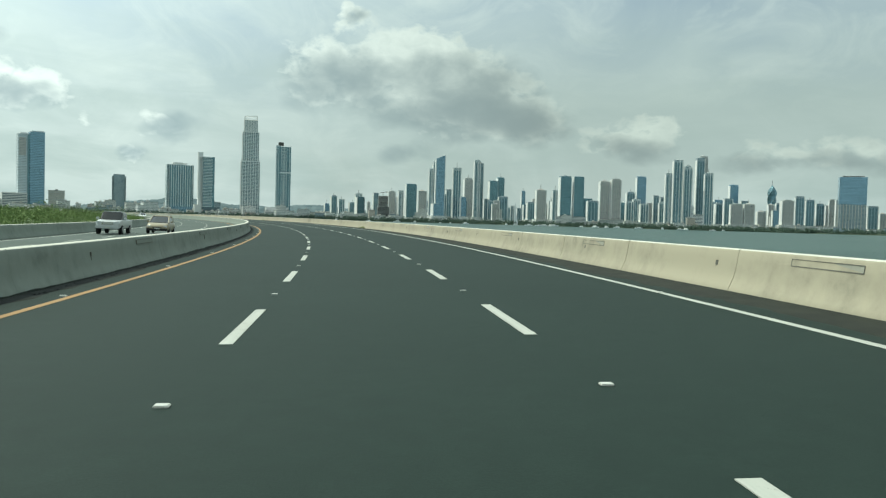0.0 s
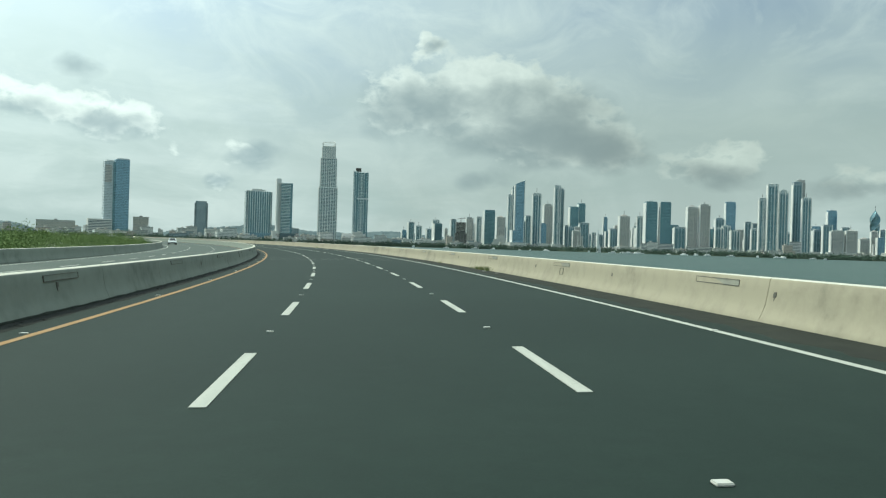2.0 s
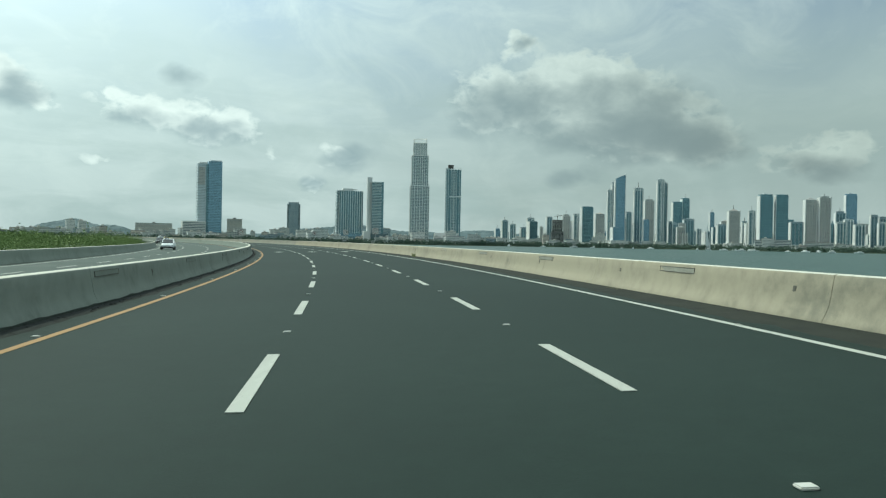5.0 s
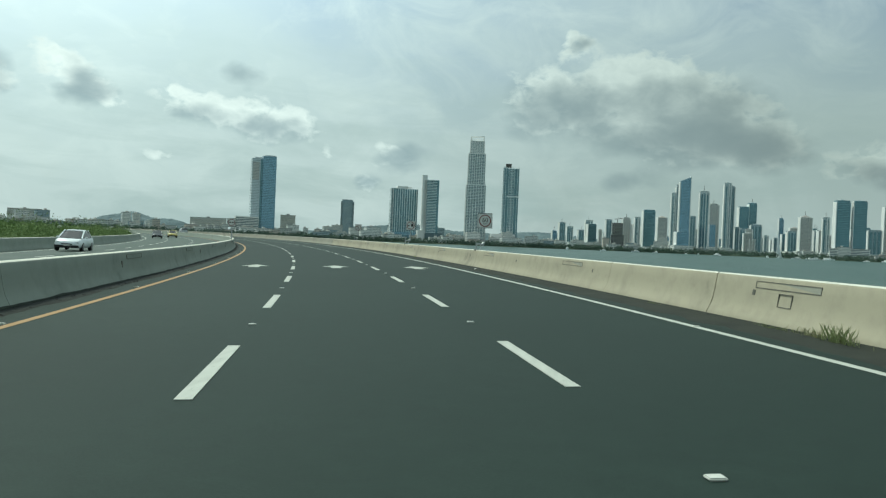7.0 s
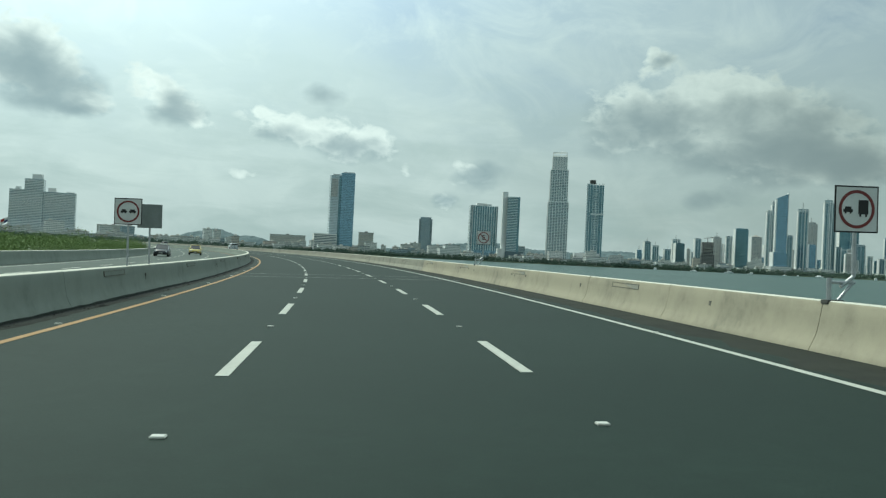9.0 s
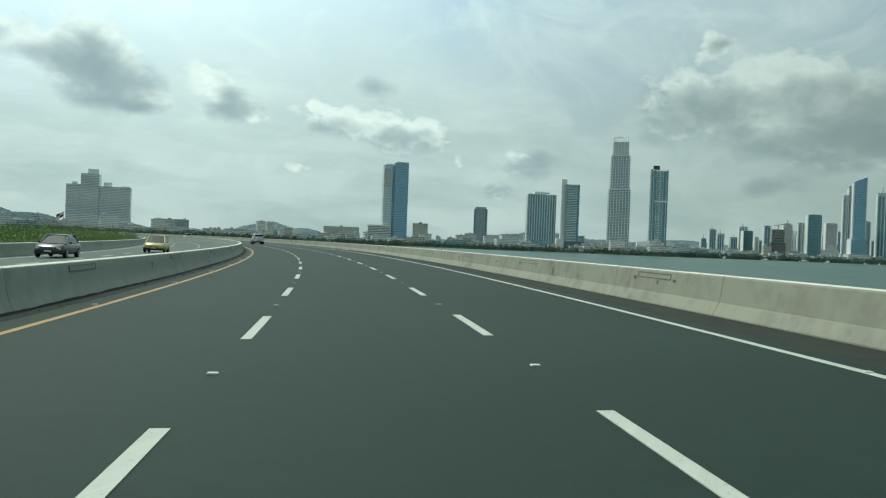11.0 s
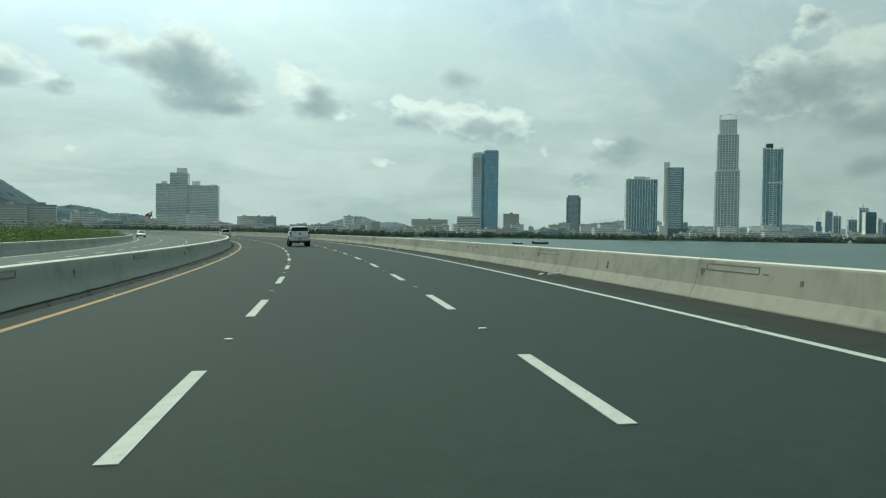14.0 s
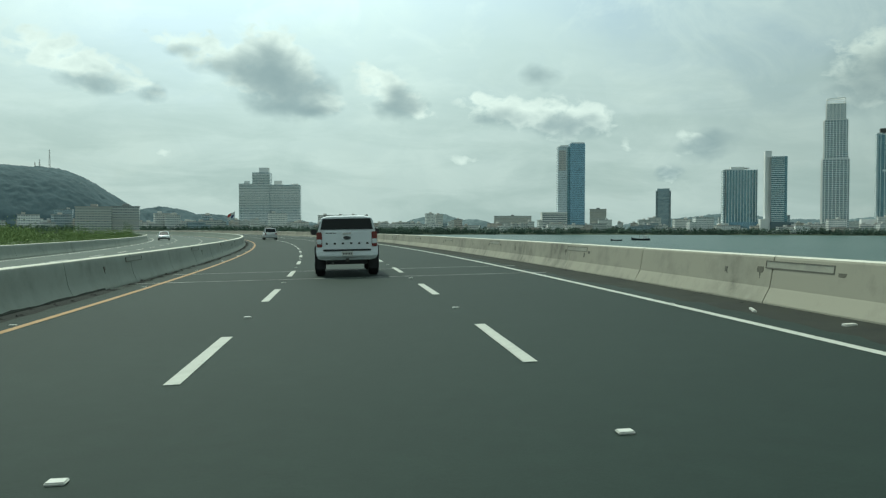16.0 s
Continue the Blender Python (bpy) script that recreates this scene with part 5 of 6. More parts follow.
def white_pickup(m):
    root = tagged(new("pickup_truck"), "white double-cab pickup with a canopy in the middle lane", "pickup truck")
    root.matrix_basis = m
    low = [(0.70, 0.52), (0.90, 0.56), (0.95, 0.80), (0.93, 1.12), (0.89, 1.38)]
    part_me("body", loft("body", [(0.10, low), (1.0, low), (3.7, low), (4.1, [(0.70, 0.52), (0.9, 0.56), (0.94, 0.8), (0.92, 1.08), (0.84, 1.2)]), (5.1, [(0.66, 0.52), (0.84, 0.56), (0.88, 0.75), (0.86, 0.98), (0.74, 1.08)]), (5.28, [(0.5, 0.55), (0.7, 0.58), (0.74, 0.75), (0.72, 0.92), (0.6, 0.98)])], M["car_white"]), root)
    roof = [(0.89, 1.37), (0.87, 1.45), (0.81, 1.77), (0.74, 1.85), (0.45, 1.89)]
    front = [(0.86, 1.30), (0.84, 1.36), (0.78, 1.60), (0.70, 1.70), (0.42, 1.72)]
    part_me("canopy", loft("canopy", [(0.14, [(0.89, 1.37), (0.87, 1.45), (0.80, 1.75), (0.73, 1.82), (0.45, 1.85)]), (0.5, roof), (2.6, roof), (3.4, front), (4.05, [(0.80, 1.16), (0.78, 1.18), (0.74, 1.2), (0.66, 1.21), (0.4, 1.22)])], M["car_white"]), root, "white canopy and cab roof")
    slab("rear_window", [(-0.80, 0.135, 1.46), (0.80, 0.135, 1.46), (0.73, 0.138, 1.79), (-0.73, 0.138, 1.79)], 0.03, "car_glass", root, "dark tinted rear window")
    for sx in (-1, 1):
        slab("side_window", [(sx * 0.868, 0.5, 1.46), (sx * 0.868, 3.2, 1.46), (sx * 0.80, 2.9, 1.70), (sx * 0.80, 0.6, 1.70)][::sx], 0.03, "car_glass", root, "dark side window")
        solid("tail_light", sx * 0.84 - 0.085, 0.06, 0.92, sx * 0.84 + 0.085, 0.3, 1.38, "tail_red", root, 0.02, "red and clear tail light")
        solid("reverse_lamp", sx * 0.84 - 0.07, 0.045, 1.02, sx * 0.84 + 0.07, 0.1, 1.16, "lamp_clear", root, 0.01)
        solid("mirror", sx * 0.96 - (0.0 if sx > 0 else 0.22), 3.25, 1.28, sx * 0.96 + (0.22 if sx > 0 else 0.0), 3.4, 1.47, "plastic", root, 0.03, "black door mirror")
        solid("fender_flare", sx * 0.955 - 0.05, 0.62, 0.5, sx * 0.955 + 0.05, 1.72, 0.98, "plastic", root, 0.04, "black wheel-arch flare")
        solid("roof_rail", sx * 0.66 - 0.02, 0.7, 1.86, sx * 0.66 + 0.02, 2.5, 1.92, "plastic", root, 0.01)
        for y in (1.18, 4.3):
            wheel(root, sx * 0.84, y, 0.42, 0.31)
    tail = solid("tailgate", -0.745, 0.05, 0.84, 0.745, 0.12, 1.42, "car_white", root, 0.02, "white tailgate")
    solid("tailgate_handle", -0.13, 0.025, 1.31, 0.13, 0.06, 1.36, "chrome", tail, 0.008)
    bm = bmesh.new()
    bmesh.ops.create_cone(bm, cap_ends=True, segments=24, radius1=0.1, radius2=0.1, depth=0.02, matrix=Matrix.Translation((0, 0.035, 1.20)) @ Matrix.Diagonal((1.15, 1, 0.5, 1)) @ Matrix.Rotation(math.pi / 2, 4, "X"))
    part_me("badge", bm_mesh("badge", bm, M["car_dark"]), tail, "dark oval badge")
    for k in range(6):
        x = -0.62 + k * 0.248
        solid("letter_bar", x - 0.035, 0.043, 1.0, x + 0.035, 0.052, 1.055, "plastic", tail)
    for x in (-0.60, -0.49, -0.38):
        solid("letter_bar", x - 0.04, 0.043, 1.335, x + 0.04, 0.052, 1.355, "plastic", tail)
    bump = solid("rear_bumper", -0.93, -0.12, 0.62, 0.93, 0.12, 0.82, "car_white", root, 0.04, "white rear bumper")
    solid("bumper_step", -0.72, -0.13, 0.80, 0.72, 0.1, 0.845, "plastic", bump, 0.01, "black bumper step")
    plate = solid("number_plate", -0.17, -0.14, 0.65, 0.17, -0.118, 0.79, "reflector", bump, 0.004, "pale plate with dark bars")
    for k in range(6):
        solid("plate_bar", -0.13 + k * 0.046, -0.146, 0.69, -0.105 + k * 0.046, -0.139, 0.75, "plastic", plate)
    solid("underbody", -0.62, 0.2, 0.40, 0.62, 4.9, 0.58, "plastic", root, 0.03, "dark chassis")
    solid("axle", -0.7, 1.1, 0.34, 0.7, 1.26, 0.46, "dark_steel", root, 0.04)
    solid("tow_hitch", -0.05, -0.14, 0.47, 0.05, 0.3, 0.57, "dark_steel", root, 0.01)
    bm = bmesh.new()
    tube(bm, (-0.45, -0.02, 0.42), (-0.45, 0.8, 0.44), 0.035, 10)
    part_me("exhaust_pipe", bm_mesh("exhaust_pipe", bm, M["dark_steel"]), root)
    for y in (0.7, 1.65):
        solid("mud_flap", 0.7, y - 0.01, 0.22, 0.95, y + 0.01, 0.55, "plastic", root)
        solid("mud_flap", -0.95, y - 0.01, 0.22, -0.7, y + 0.01, 0.55, "plastic", root)


def small_car(m, paint, label, height=1.48, length=4.3, suv=False, taxi=False, category="car"):
    """A hatchback, saloon or sport utility car; +y is forwards."""
    root = tagged(new(category.replace(" ", "_")), label, category)
    root.matrix_basis = m
    w, L, belt = 0.88 + 0.03 * suv, length, 0.92 + 0.1 * suv
    body = [(w - 0.16, 0.24), (w - 0.03, 0.34), (w, 0.58), (w - 0.03, belt - 0.10), (w - 0.09, belt)]
    hood = [(w - 0.17, 0.25), (w - 0.04, 0.34), (w - 0.01, 0.56), (w - 0.07, belt - 0.13), (w - 0.22, belt - 0.05)]
    nose = [(w - 0.24, 0.27), (w - 0.12, 0.34), (w - 0.10, 0.52), (w - 0.16, belt - 0.26), (w - 0.34, belt - 0.20)]
    tip = [(w - 0.48, 0.33), (w - 0.36, 0.37), (w - 0.34, 0.48), (w - 0.38, 0.56), (w - 0.5, 0.60)]
    tail = [(x - 0.09, z + 0.05) for x, z in body]
    part_me("body", loft("body", [(0.0, tail), (0.16, [(x - 0.03, z + 0.01) for x, z in body]), (0.5, body), (L * 0.66, body), (L * 0.86, hood), (L * 0.965, nose), (L, tip)], M[paint], True), root)
    r0, r1 = (0.10, 0.5) if suv else (0.34, 1.05)
    top = [(w - 0.09, belt - 0.03), (w - 0.12, belt + 0.05), (w - 0.21, height - 0.16), (w - 0.30, height - 0.05), (w - 0.55, height)]
    base = [(w - 0.1, belt - 0.06), (w - 0.11, belt - 0.05), (w - 0.14, belt - 0.03), (w - 0.2, belt - 0.02), (w - 0.5, belt - 0.01)]
    part_me("cabin", loft("cabin", [(r0, base), (r1, top), (L * 0.50, top), (L * 0.80, base)], M["car_glass"]), root, "dark glass cabin")
    crown = [(w - 0.36, height - 0.06), (w - 0.30, height - 0.04), (w - 0.33, height - 0.005), (w - 0.5, height + 0.018), (w - 0.62, height + 0.024)]
    part_me("roof", loft("roof", [(r1 - 0.16, [(x, z - 0.035) for x, z in crown]), (r1 + 0.1, crown), (L * 0.47, crown), (L * 0.53, [(x, z - 0.035) for x, z in crown])], M[paint], True), root)
    for sx in (-1, 1):
        for y0, z0, y1, z1 in ((r0 + 0.02, belt - 0.02, r1, height - 0.02), (L * 0.79, belt - 0.03, L * 0.51, height - 0.03)):
            bm = bmesh.new()
            tube(bm, (sx * (w - 0.14), y0, z0), (sx * (w - 0.26), y1, z1), 0.05, 6)
            part_me("pillar", bm_mesh("pillar", bm, M[paint]), root)
        solid("tail_light", sx * (w - 0.2) - 0.1, -0.02, belt - 0.28, sx * (w - 0.2) + 0.1, 0.2, belt - 0.06, "tail_red", root, 0.02, "red tail light")
        solid("headlight", sx * (w - 0.3) - 0.14, L * 0.93, 0.56, sx * (w - 0.3) + 0.14, L * 0.985, 0.68, "lamp_clear", root, 0.02, "clear headlight")
        solid("mirror", sx * (w + 0.03) - 0.08, L * 0.66, belt - 0.02, sx * (w + 0.03) + 0.08, L * 0.66 + 0.12, belt + 0.11, paint, root, 0.02)
        for y in (L * 0.18, L * 0.80):
            wheel(root, sx * (w - 0.1), y, 0.33 + 0.03 * suv, 0.2)
    solid("grille", -0.36, L - 0.08, 0.46, 0.36, L + 0.015, 0.57, "plastic", root, 0.02, "black front grille")
    solid("lower_bumper", -w + 0.12, L - 0.08, 0.27, w - 0.12, L + 0.03, 0.44, "plastic", root, 0.02)
    solid("rear_bumper", -w + 0.08, -0.05, 0.36, w - 0.08, 0.14, 0.56, paint, root, 0.03)
    solid("number_plate", -0.2, -0.065, 0.6, 0.2, -0.03 + 0.05, 0.7, "reflector", root)
    solid("front_plate", -0.2, L + 0.02, 0.4, 0.2, L + 0.045, 0.5, "reflector", root)
    if taxi:
        solid("roof_sign", -0.22, L * 0.42, height + 0.01, 0.22, L * 0.42 + 0.14, height + 0.14, "reflector", root, 0.02, "pale taxi roof sign")


def silver_pickup(m):
    root = tagged(new("pickup_truck"), "silver double-cab pickup coming the other way", "pickup truck")
    root.matrix_basis = m
    low = [(0.70, 0.45), (0.88, 0.5), (0.92, 0.75), (0.90, 1.02), (0.86, 1.12)]
    part_me("body", loft("body", [(0.0, low), (3.9, low), (4.9, [(0.6, 0.5), (0.8, 0.52), (0.86, 0.7), (0.84, 0.98), (0.72, 1.06)]), (5.1, [(0.5, 0.55), (0.66, 0.56), (0.72, 0.7), (0.7, 0.9), (0.6, 0.96)])], M["car_silver"]), root)
    part_me("cab", loft("cab", [(1.6, [(0.84, 1.1), (0.82, 1.14), (0.74, 1.6), (0.66, 1.68), (0.4, 1.7)]), (3.2, [(0.84, 1.1), (0.82, 1.14), (0.74, 1.62), (0.66, 1.72), (0.4, 1.74)]), (4.0, [(0.8, 1.08), (0.78, 1.09), (0.74, 1.11), (0.66, 1.13), (0.4, 1.14)])], M["car_glass"]), root, "dark glass cab")
    solid("roof", -0.68, 1.6, 1.70, 0.68, 3.2, 1.77, "car_silver", root, 0.03)
    for sx in (-1, 1):
        solid("headlight", sx * 0.66 - 0.16, 4.95, 0.82, sx * 0.66 + 0.16, 5.1, 1.0, "lamp_clear", root, 0.03, "clear headlight")
        solid("mirror", sx * 1.0 - 0.1, 3.5, 1.1, sx * 1.0 + 0.1, 3.62, 1.3, "car_silver", root, 0.03)
        for y in (1.0, 4.15):
            wheel(root, sx * 0.80, y, 0.38, 0.26)
    solid("grille", -0.42, 5.02, 0.74, 0.42, 5.13, 0.98, "chrome", root, 0.02, "chrome grille")
    solid("front_bumper", -0.86, 4.95, 0.46, 0.86, 5.2, 0.7, "car_silver", root, 0.05)
    solid("front_plate", -0.2, 5.19, 0.5, 0.2, 5.22, 0.62, "reflector", root)


white_pickup(road_pose(443.9, 0.02))
small_car(road_pose(534.0, -2.2), "car_silver", "silver sport utility car driving far ahead", 1.66, 4.4, True)
silver_pickup(road_pose(69.5, -16.4, 0.004, 180))
small_car(road_pose(70.6, -13.1, 0.004, 180), "car_tan", "tan saloon car coming the other way", 1.45, 4.4)
small_car(road_pose(347.5, -16.8, 0, 180), "car_dark", "black saloon with clear headlights coming the other way", 1.46, 4.5)
small_car(road_pose(366.0, -13.4, 0, 180), "car_taxi", "yellow taxi with a pale roof sign coming the other way", 1.5, 4.2, taxi=True)
small_car(road_pose(560.0, -17.0, 0, 180), "car_white", "white saloon coming the other way", 1.46, 4.3)
small_car(road_pose(251.0, -16.6, 0, 180), "car_white", "white saloon coming the other way", 1.46, 4.3)

# ---- road signs ----
M["sign_white"] = worn("sign_white", (0.70, 0.71, 0.69), (0.60, 0.61, 0.59), 2.0, 30.0, 0.5)
M["flag_red"] = worn("flag_red", (0.42, 0.04, 0.04), (0.32, 0.03, 0.03), 3.0, 30.0, 0.6)
M["flag_blue"] = worn("flag_blue", (0.05, 0.08, 0.22), (0.04, 0.06, 0.17), 3.0, 30.0, 0.6)
M["sign_red"] = worn("sign_red", (0.20, 0.03, 0.028), (0.15, 0.028, 0.026), 3.0, 30.0, 0.5)
M["sign_black"] = worn("sign_black", (0.02, 0.02, 0.02), (0.015, 0.015, 0.015), 3.0, 30.0, 0.5)
M["sign_back"] = worn("sign_back_metal", (0.25, 0.28, 0.27), (0.19, 0.21, 0.2), 3.0, 30.0, 0.6, 0.05, 0.4)


def ring_mesh(r0, r1, y, mat, n=40):
    bm = bmesh.new()
    a = [[bm.verts.new((r * math.cos(2 * math.pi * k / n), yy, r * math.sin(2 * math.pi * k / n))) for k in range(n)] for r, yy in ((r0, y), (r1, y), (r1, y + 0.004), (r0, y + 0.004))]
    for q in range(4):
        for k in range(n):
            bm.faces.new((a[q][k], a[q][(k + 1) % n], a[(q + 1) % 4][(k + 1) % n], a[(q + 1) % 4][k]))
    bmesh.ops.recalc_face_normals(bm, faces=bm.faces)
    return bm_mesh("red_ring", bm, mat)


def words(text, size, x, z, parent, y=-0.012):
    cu = bpy.data.curves.new("lettering", "FONT")
    cu.body, cu.size, cu.align_x, cu.align_y, cu.extrude = text, size, "CENTER", "CENTER", 0.002
    cu.materials.append(M["sign_black"])
    ob = new("lettering", cu)
    ob.parent = parent
    ob.matrix_basis = Matrix.Translation((x, y, z)) @ Matrix.Rotation(math.pi / 2, 4, "X")
    return ob


def sign_face(root, size, symbol, zc):
    """A square white board with a black edge, facing -y, its centre at height zc."""
    h = size / 2
    edge = part_me("sign_board", boxes_mesh("sign_board", [(-h, 0, zc - h, h, 0.012, zc + h)], M["sign_black"]), root, "square board with a black edge")
    part_me("sign_face", boxes_mesh("sign_face", [(-h + 0.025, -0.004, zc - h + 0.025, h - 0.025, 0, zc + h - 0.025)], M["sign_white"]), edge, "white sign face")
    r = size * 0.41
    ring = part_me("red_ring", ring_mesh(r * 0.84, r, -0.009, M["sign_red"]), edge, "red ring", Matrix.Translation((0, 0, zc)))
    if symbol == "60":
        words("60", size * 0.42, 0, zc + 0.03, edge)
        words("km/h", size * 0.13, 0, zc - size * 0.19, edge)
    elif symbol == "truck":
        car_glyph(edge, -0.15, zc - 0.02, 0.16)
        part_me("truck_glyph", boxes_mesh("truck_glyph", [(0.03, -0.010, zc - 0.08, 0.20, -0.0045, zc + 0.15), (0.05, -0.010, zc - 0.12, 0.08, -0.0045, zc - 0.08), (0.15, -0.010, zc - 0.12, 0.18, -0.0045, zc - 0.08)], M["sign_black"]), edge)
    elif symbol == "cars":
        car_glyph(edge, -0.12, zc, 0.17)
        car_glyph(edge, 0.12, zc, 0.19)
    elif symbol == "E":
        words("E", size * 0.5, 0, zc, edge)
        bar = boxes_mesh("slash", [(-r * 0.85, -0.016, -0.025, r * 0.85, -0.009, 0.025)], M["sign_red"])
        part_me("slash", bar, edge, "red diagonal bar", Matrix.Translation((0, 0, zc)) @ Matrix.Rotation(radians(45), 4, "Y"))


def car_glyph(parent, x, z, w):
    part_me("car_glyph", boxes_mesh("car_glyph", [(x - w / 2, -0.010, z - 0.03, x + w / 2, -0.0045, z + 0.02), (x - w * 0.33, -0.010, z + 0.02, x + w * 0.33, -0.0045, z + 0.06), (x - w * 0.36, -0.010, z - 0.055, x - w * 0.18, -0.0045, z - 0.03), (x + w * 0.18, -0.010, z - 0.055, x + w * 0.36, -0.0045, z - 0.03)], M["sign_black"]), parent)


def bracket_sign(s, lat, symbol, label):
    """A sign on a cranked steel post clamped to the sea-side barrier."""
    root = tagged(new("road_sign"), label, "road sign", "roadside signs")
    root.matrix_basis = road_pose(s, lat, 0, 0)
    sign_face(root, 0.76, symbol, 2.34)
    bm = bmesh.new()
    tube(bm, (0, 0.04, 1.25), (0, 0.04, 2.55), 0.035, 8)
    tube(bm, (0, 0.04, 1.25), (-0.22, 0.04, 1.08), 0.035, 8)
    part_me("post", bm_mesh("post", bm, M["steel"]), root, "galvanised post")
    bm = bmesh.new()
    tube(bm, (-0.42, 0.04, 0.84), (-0.42, 0.04, 1.22), 0.04, 8)
    tube(bm, (-0.42, 0.04, 1.15), (0.02, 0.04, 1.15), 0.028, 8)
    tube(bm, (-0.26, 0.04, 0.86), (0.0, 0.04, 1.16), 0.028, 8)
    part_me("bracket", bm_mesh("bracket", bm, M["steel"]), root, "triangular steel bracket")
    solid("clamp", -0.5, -0.06, 0.80, -0.2, 0.14, 0.865, "dark_steel", root, 0.01)


bracket_sign(228.6, 7.72, "60", "white square 60 km/h speed limit sign on a steel bracket")
bracket_sign(252.2, 7.72, "truck", "white square no-overtaking sign for trucks on a steel bracket")
bracket_sign(283.0, 7.72, "E", "white square no-parking sign on a steel bracket")


def post_sign(s, lat, symbol, label, turn=0.0, zc=2.4):
    root = tagged(new("road_sign"), label, "road sign", "roadside signs")
    root.matrix_basis = road_pose(s, lat, 0, turn)
    if symbol:
        sign_face(root, 0.76, symbol, zc)
    else:
        part_me("sign_board", boxes_mesh("sign_board", [(-0.38, 0, zc - 0.38, 0.38, 0.012, zc + 0.38)], M["sign_back"]), root, "plain grey metal back")
    bm = bmesh.new()
    tube(bm, (0, 0.045, 0.80), (0, 0.045, zc + 0.3), 0.03, 8)
    part_me("post", bm_mesh("post", bm, M["steel"]), root, "galvanised post")


post_sign(264.0, -6.55, "cars", "white square no-overtaking sign on the median barrier")
post_sign(266.8, -6.55, "", "grey metal back of a sign on the median barrier", 0.0, 2.38)

# ---- weeds, litter and small marks at the barrier foot ----


def weed(s, lat, h, seed):
    """A loose tuft of thin blades, spread along the barrier foot."""
    g = np.random.default_rng(seed)
    verts, faces = [], []
    wide = 0.25 + 0.4 * g.random()
    for k in range(130):
        a = g.random() * 6.28
        root_p = on_road(s + g.normal() * wide * 0.5, lat + abs(g.normal()) * -0.06)
        tall = h * (0.35 + 0.9 * g.random() ** 1.5)
        lean = Vector((math.cos(a), math.sin(a), 0)) * tall * (0.15 + 0.6 * g.random())
        tip = root_p + lean + Vector((0, 0, tall))
        side = Vector((-math.sin(a), math.cos(a), 0)) * 0.0032
        bend = (root_p + tip) / 2 + Vector((0, 0, tall * 0.14))
        i = len(verts)
        verts += [root_p - side, root_p + side, bend + side, tip, bend - side]
        faces.append((i, i + 1, i + 2, i + 3, i + 4))
    tagged(new("weed_clump", quads_mesh("weed_clump", verts, faces, M["weed_green"] if seed % 3 else M["dry_grass"])), "grassy weeds growing at the barrier foot" if seed % 3 else "dry pale weeds at the barrier foot", "weeds", kind="stuff")


M["weed_green"] = worn("weed_green", (0.30, 0.34, 0.16), (0.20, 0.24, 0.09), 6.0, 40.0, 0.8)
M["dry_grass"] = worn("dry_grass", (0.42, 0.41, 0.24), (0.30, 0.30, 0.15), 6.0, 40.0, 0.9)
for k, (s, lat, h) in enumerate(((109.7, 6.85, 0.3), (98.0, 6.95, 0.4), (96.7, 6.95, 0.5), (97.4, 6.95, 0.42), (95.6, 6.95, 0.55), (99.8, 6.97, 0.2), (200.4, 6.85, 0.30), (199.7, 6.75, 0.6), (206.4, 6.85, 0.12), (195.0, 6.85, 0.1), (201.6, 6.85, 0.16), (244.6, 6.8, 0.25), (237.7, 6.85, 0.12), (136.4, 6.85, 0.12), (201.0, 6.9, 0.14), (158.0, 6.88, 0.14))):
    weed(s, lat, h * 0.44, k)


M["litter_yellow"] = worn("litter_yellow", (0.46, 0.45, 0.10), (0.25, 0.27, 0.05), 12.0, 60.0, 0.5)


def litter(s, lat, w, d, h, mat, label, turn):
    bm = bmesh.new()
    block(bm, -w / 2, -d / 2, 0.002, w / 2, d / 2, h, min(w, d, h) * 0.25)
    for v in bm.verts:
        v.co.z += 0.3 * h * noise.noise(v.co * 9 + Vector((s, 0, 0))) if v.co.z > h * 0.5 else 0
    ob = tagged(new("litter", bm_mesh("litter", bm, M[mat])), label, "litter", "roadside litter")
    ob.matrix_basis = road_pose(s, lat, 0, turn)


for s, lat, w, d, h, mat, label, turn in ((393.5, 6.45, 0.5, 0.1, 0.05, "reflector", "pale scrap of plastic on the shoulder", 60), (393.2, 6.8, 0.45, 0.2, 0.08, "reflector", "crumpled pale sheet on the shoulder", 20), (405.45, 6.55, 0.65, 0.09, 0.05, "litter_yellow", "long yellow-green strip of plastic on the shoulder", -35), (405.75, 6.22, 0.42, 0.06, 0.03, "litter_yellow", "yellow scrap of plastic by the edge line", 20), (404.4, 6.72, 0.2, 0.1, 0.09, "reflector", "white plastic bottle on the shoulder", 25), (409.4, 6.15, 0.3, 0.08, 0.03, "reflector", "pale scrap of plastic on the shoulder", 35), (407.0, 6.85, 0.12, 0.12, 0.1, "dry_grass", "dry clod of grass on the shoulder", 10), (95.3, 6.7, 0.3, 0.1, 0.04, "reflector", "white plastic scrap below the weeds", 60), (92.6, 6.75, 0.14, 0.08, 0.04, "reflector", "small white scrap by the barrier", 10), (431.5, 6.4, 0.5, 0.06, 0.04, "reflector", "thin pale stick on the shoulder", 70), (429.3, 6.6, 0.2, 0.1, 0.05, "reflector", "small pale scrap on the shoulder", 10), (225.2, 6.5, 0.3, 0.1, 0.04, "reflector", "small pale scrap on the shoulder", 75), (117.0, 6.5, 0.35, 0.12, 0.08, "dark_steel", "dark scrap of debris on the shoulder", 75)):
    litter(s, lat, w, d, h, mat, label, turn)

# ---- boats, flag and shore marks ----


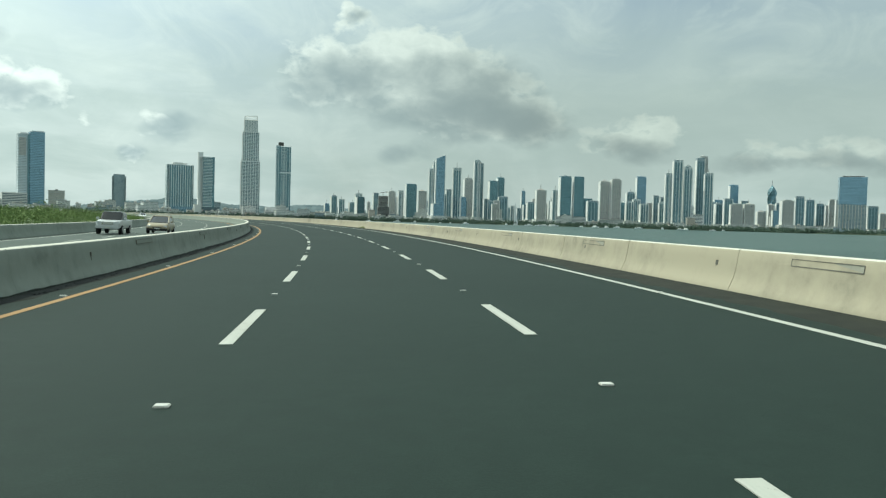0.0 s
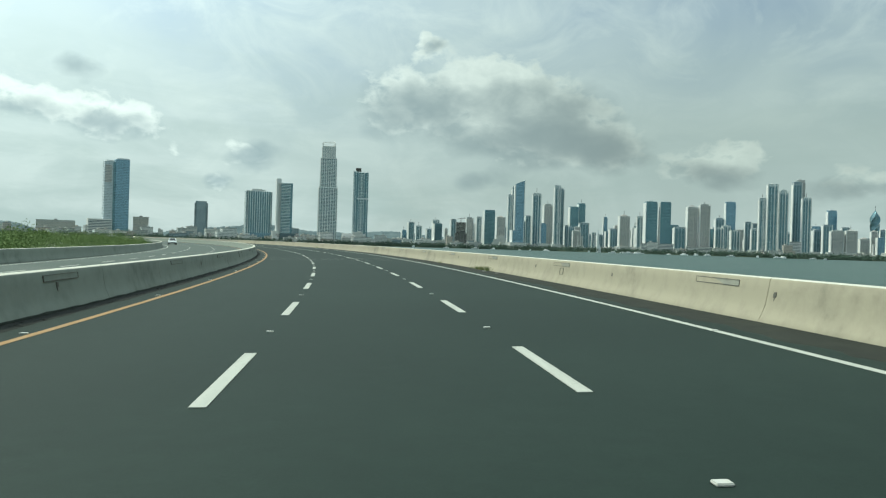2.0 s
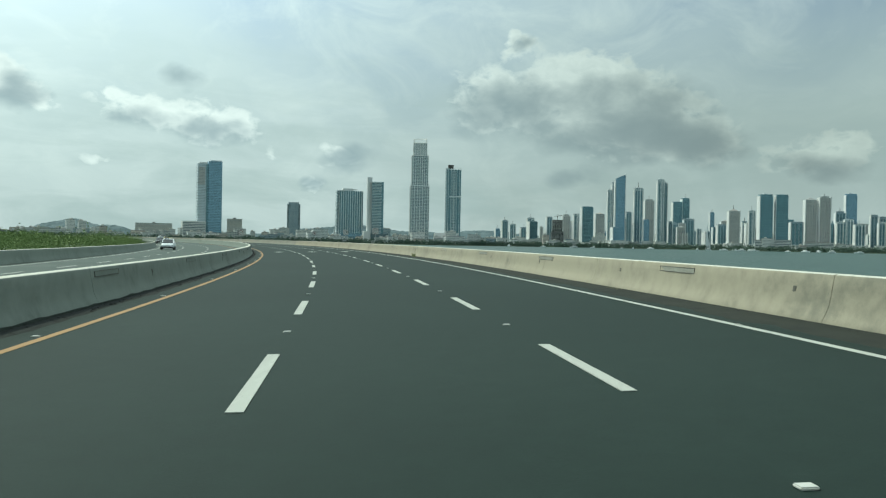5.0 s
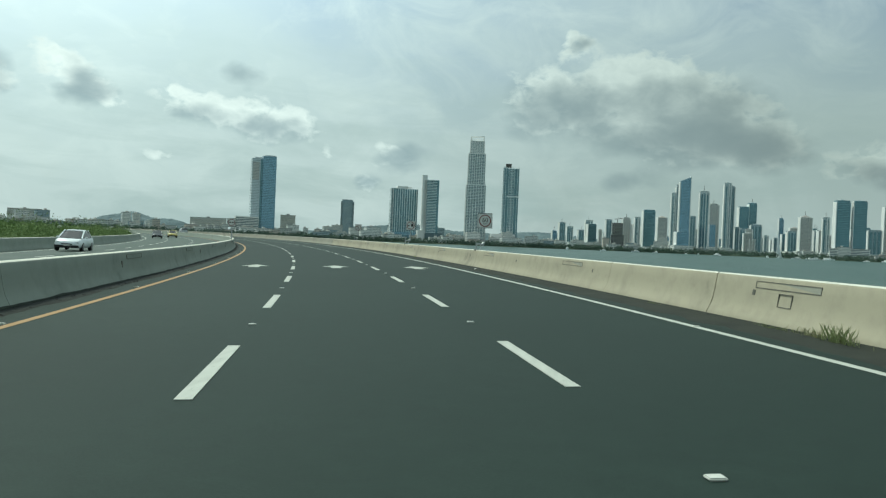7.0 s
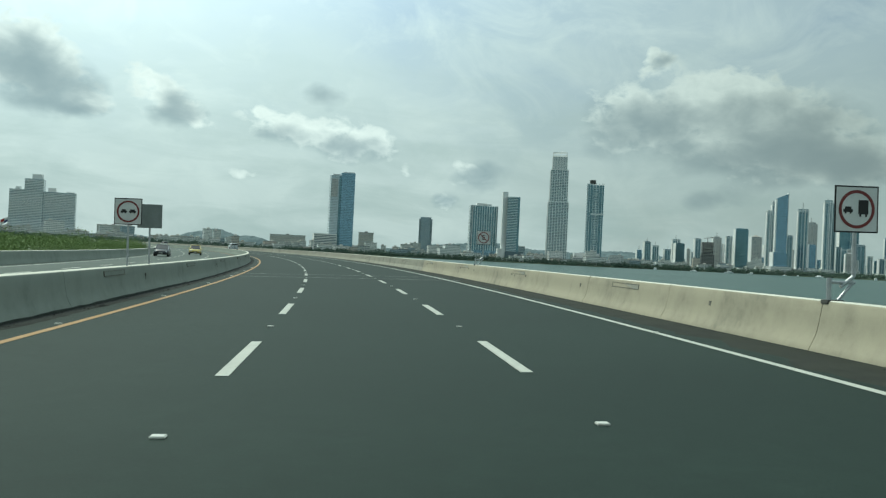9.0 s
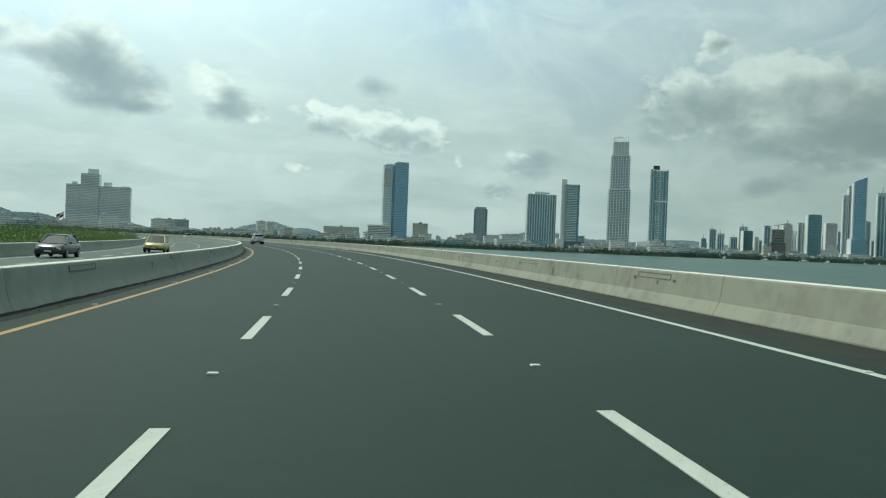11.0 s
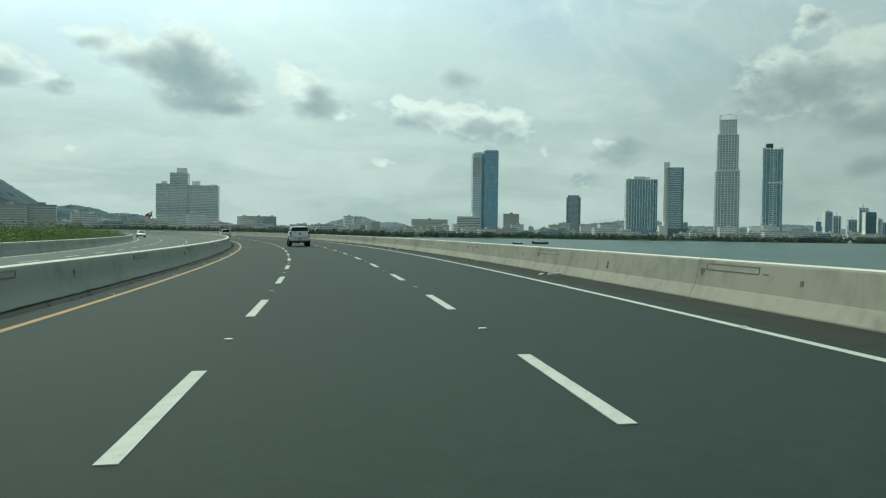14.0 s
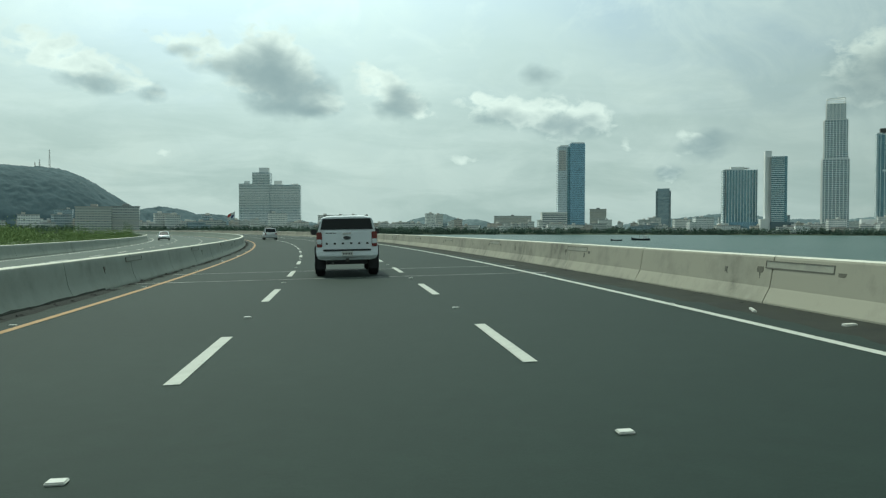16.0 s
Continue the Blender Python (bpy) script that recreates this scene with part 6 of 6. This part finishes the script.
def fishing_boat(x, y, length, label, cabin=True):
    root = tagged(new("fishing_boat"), label, "boat", "moored boats")
    root.matrix_basis = Matrix.Translation((x, y, SEA)) @ Matrix.Rotation(math.atan2(-x, y) + 1.35, 4, "Z")
    k = length / 10
    st = []
    for u, wd, sheer in ((-0.5, 0.75, 1.2), (-0.3, 1.0, 1.05), (0.0, 1.1, 1.0), (0.25, 0.9, 1.15), (0.42, 0.45, 1.5), (0.5, 0.06, 1.8)):
        w = wd * 1.3 * k
        st.append((u * length, [(w * 0.25, -0.3 * k), (w * 0.7, -0.1 * k), (w * 0.95, 0.6 * k * sheer), (w, sheer * 0.95 * k), (w * 0.92, sheer * k)]))
    part_me("hull", loft("hull", st, M["car_dark"]), root, "dark hull")
    if cabin:
        solid("wheelhouse", -0.9 * k, -3.4 * k, 0.9 * k, 0.9 * k, -1.2 * k, 2.6 * k, "white_wall", root, 0.1)
        bm = bmesh.new()
        tube(bm, (0, 0.5 * k, 1 * k), (0, 0.5 * k, 4.2 * k), 0.08 * k, 6)
        tube(bm, (0, 0.5 * k, 3.6 * k), (0, -2.6 * k, 3.0 * k), 0.05 * k, 6)
        part_me("mast", bm_mesh("mast", bm, M["dark_steel"]), root)


fishing_boat(-337, 1025, 15, "dark wooden fishing boat with a mast, moored in the bay")
fishing_boat(-345, 990, 9, "small dark open boat beside the fishing boat", False)


def yacht(x, y, k, turn):
    root = tagged(new("yacht"), "small white yacht moored off the shore", "boat", "moored yachts")
    root.matrix_basis = Matrix.Translation((x, y, SEA)) @ Matrix.Rotation(turn, 4, "Z")
    st = []
    for u, wd in ((-6, 1.6), (-2, 2.0), (3, 1.5), (6.5, 0.1)):
        st.append((u * k, [(wd * 0.3 * k, -0.4 * k), (wd * 0.8 * k, 0.2 * k), (wd * k, 1.0 * k), (wd * k, 1.4 * k), (wd * 0.9 * k, 1.5 * k)]))
    part_me("hull", loft("hull", st, M["car_white"]), root)
    solid("cabin", -1.2 * k, -3.5 * k, 1.5 * k, 1.2 * k, 1.5 * k, 3.0 * k, "white_wall", root, 0.2)


g = random.Random(21)
for k in range(34):
    b = g.uniform(9.5, 26) if k < 26 else g.uniform(-3, 9)
    r = shore(b) - g.uniform(25, 90)
    yacht(math.sin(radians(b)) * r, math.cos(radians(b)) * r, g.uniform(0.8, 1.7), g.uniform(0, 6.28))


def sail_monument(x, y):
    root = tagged(new("sail_monument"), "slender white sail-shaped shore monument", "monument")
    root.matrix_basis = Matrix.Translation((x, y, -5))
    bm = bmesh.new()
    pts = [(-3, 0), (9, 0), (7, 8), (4, 18), (1.5, 34), (0, 55), (-1.4, 55), (-2, 30)]
    f = bm.faces.new([bm.verts.new((a, 0, b)) for a, b in pts])
    up = bmesh.ops.extrude_face_region(bm, geom=[f])
    bmesh.ops.translate(bm, verts=[v for v in up["geom"] if isinstance(v, bmesh.types.BMVert)], vec=(0, 3, 0))
    bmesh.ops.recalc_face_normals(bm, faces=bm.faces)
    part_me("sail", bm_mesh("sail", bm, M["car_white"]), root)


sail_monument(385, 2064)


def flag(x, y, top):
    root = tagged(new("flagpole"), "tall flagpole with a red, white and blue flag near the hotel", "flag")
    root.matrix_basis = Matrix.Translation((x, y, BASE)) @ Matrix.Rotation(math.atan2(-x, y), 4, "Z")
    bm = bmesh.new()
    tube(bm, (0, 0, 0), (0, 0, top + 4), 0.5, 8)
    part_me("pole", bm_mesh("pole", bm, M["steel"]), root)
    for q, (mat, words_) in enumerate((("sign_white", "white quarter of the cloth"), ("flag_red", "red quarter of the cloth"), ("flag_blue", "blue quarter of the cloth"), ("sign_white", "white quarter of the cloth"))):
        verts = []
        for i in range(5):
            u = i + 4 * (q % 2)
            for j in range(2):
                d = (j + q // 2) * 0.5
                verts.append((-u * 1.5, 1.2 * math.sin(u * 0.9), top + 3 - d * (8 + 0.4 * u) - u * 0.75))
        cloth = part_me("flag_cloth", quads_mesh("flag_cloth", verts, [(2 * i, 2 * i + 2, 2 * i + 3, 2 * i + 1) for i in range(4)], M[mat]), root, words_)
        t = cloth.modifiers.new("thick", "SOLIDIFY")
        t.thickness = 0.1


flag(-1205, 1415, 34)
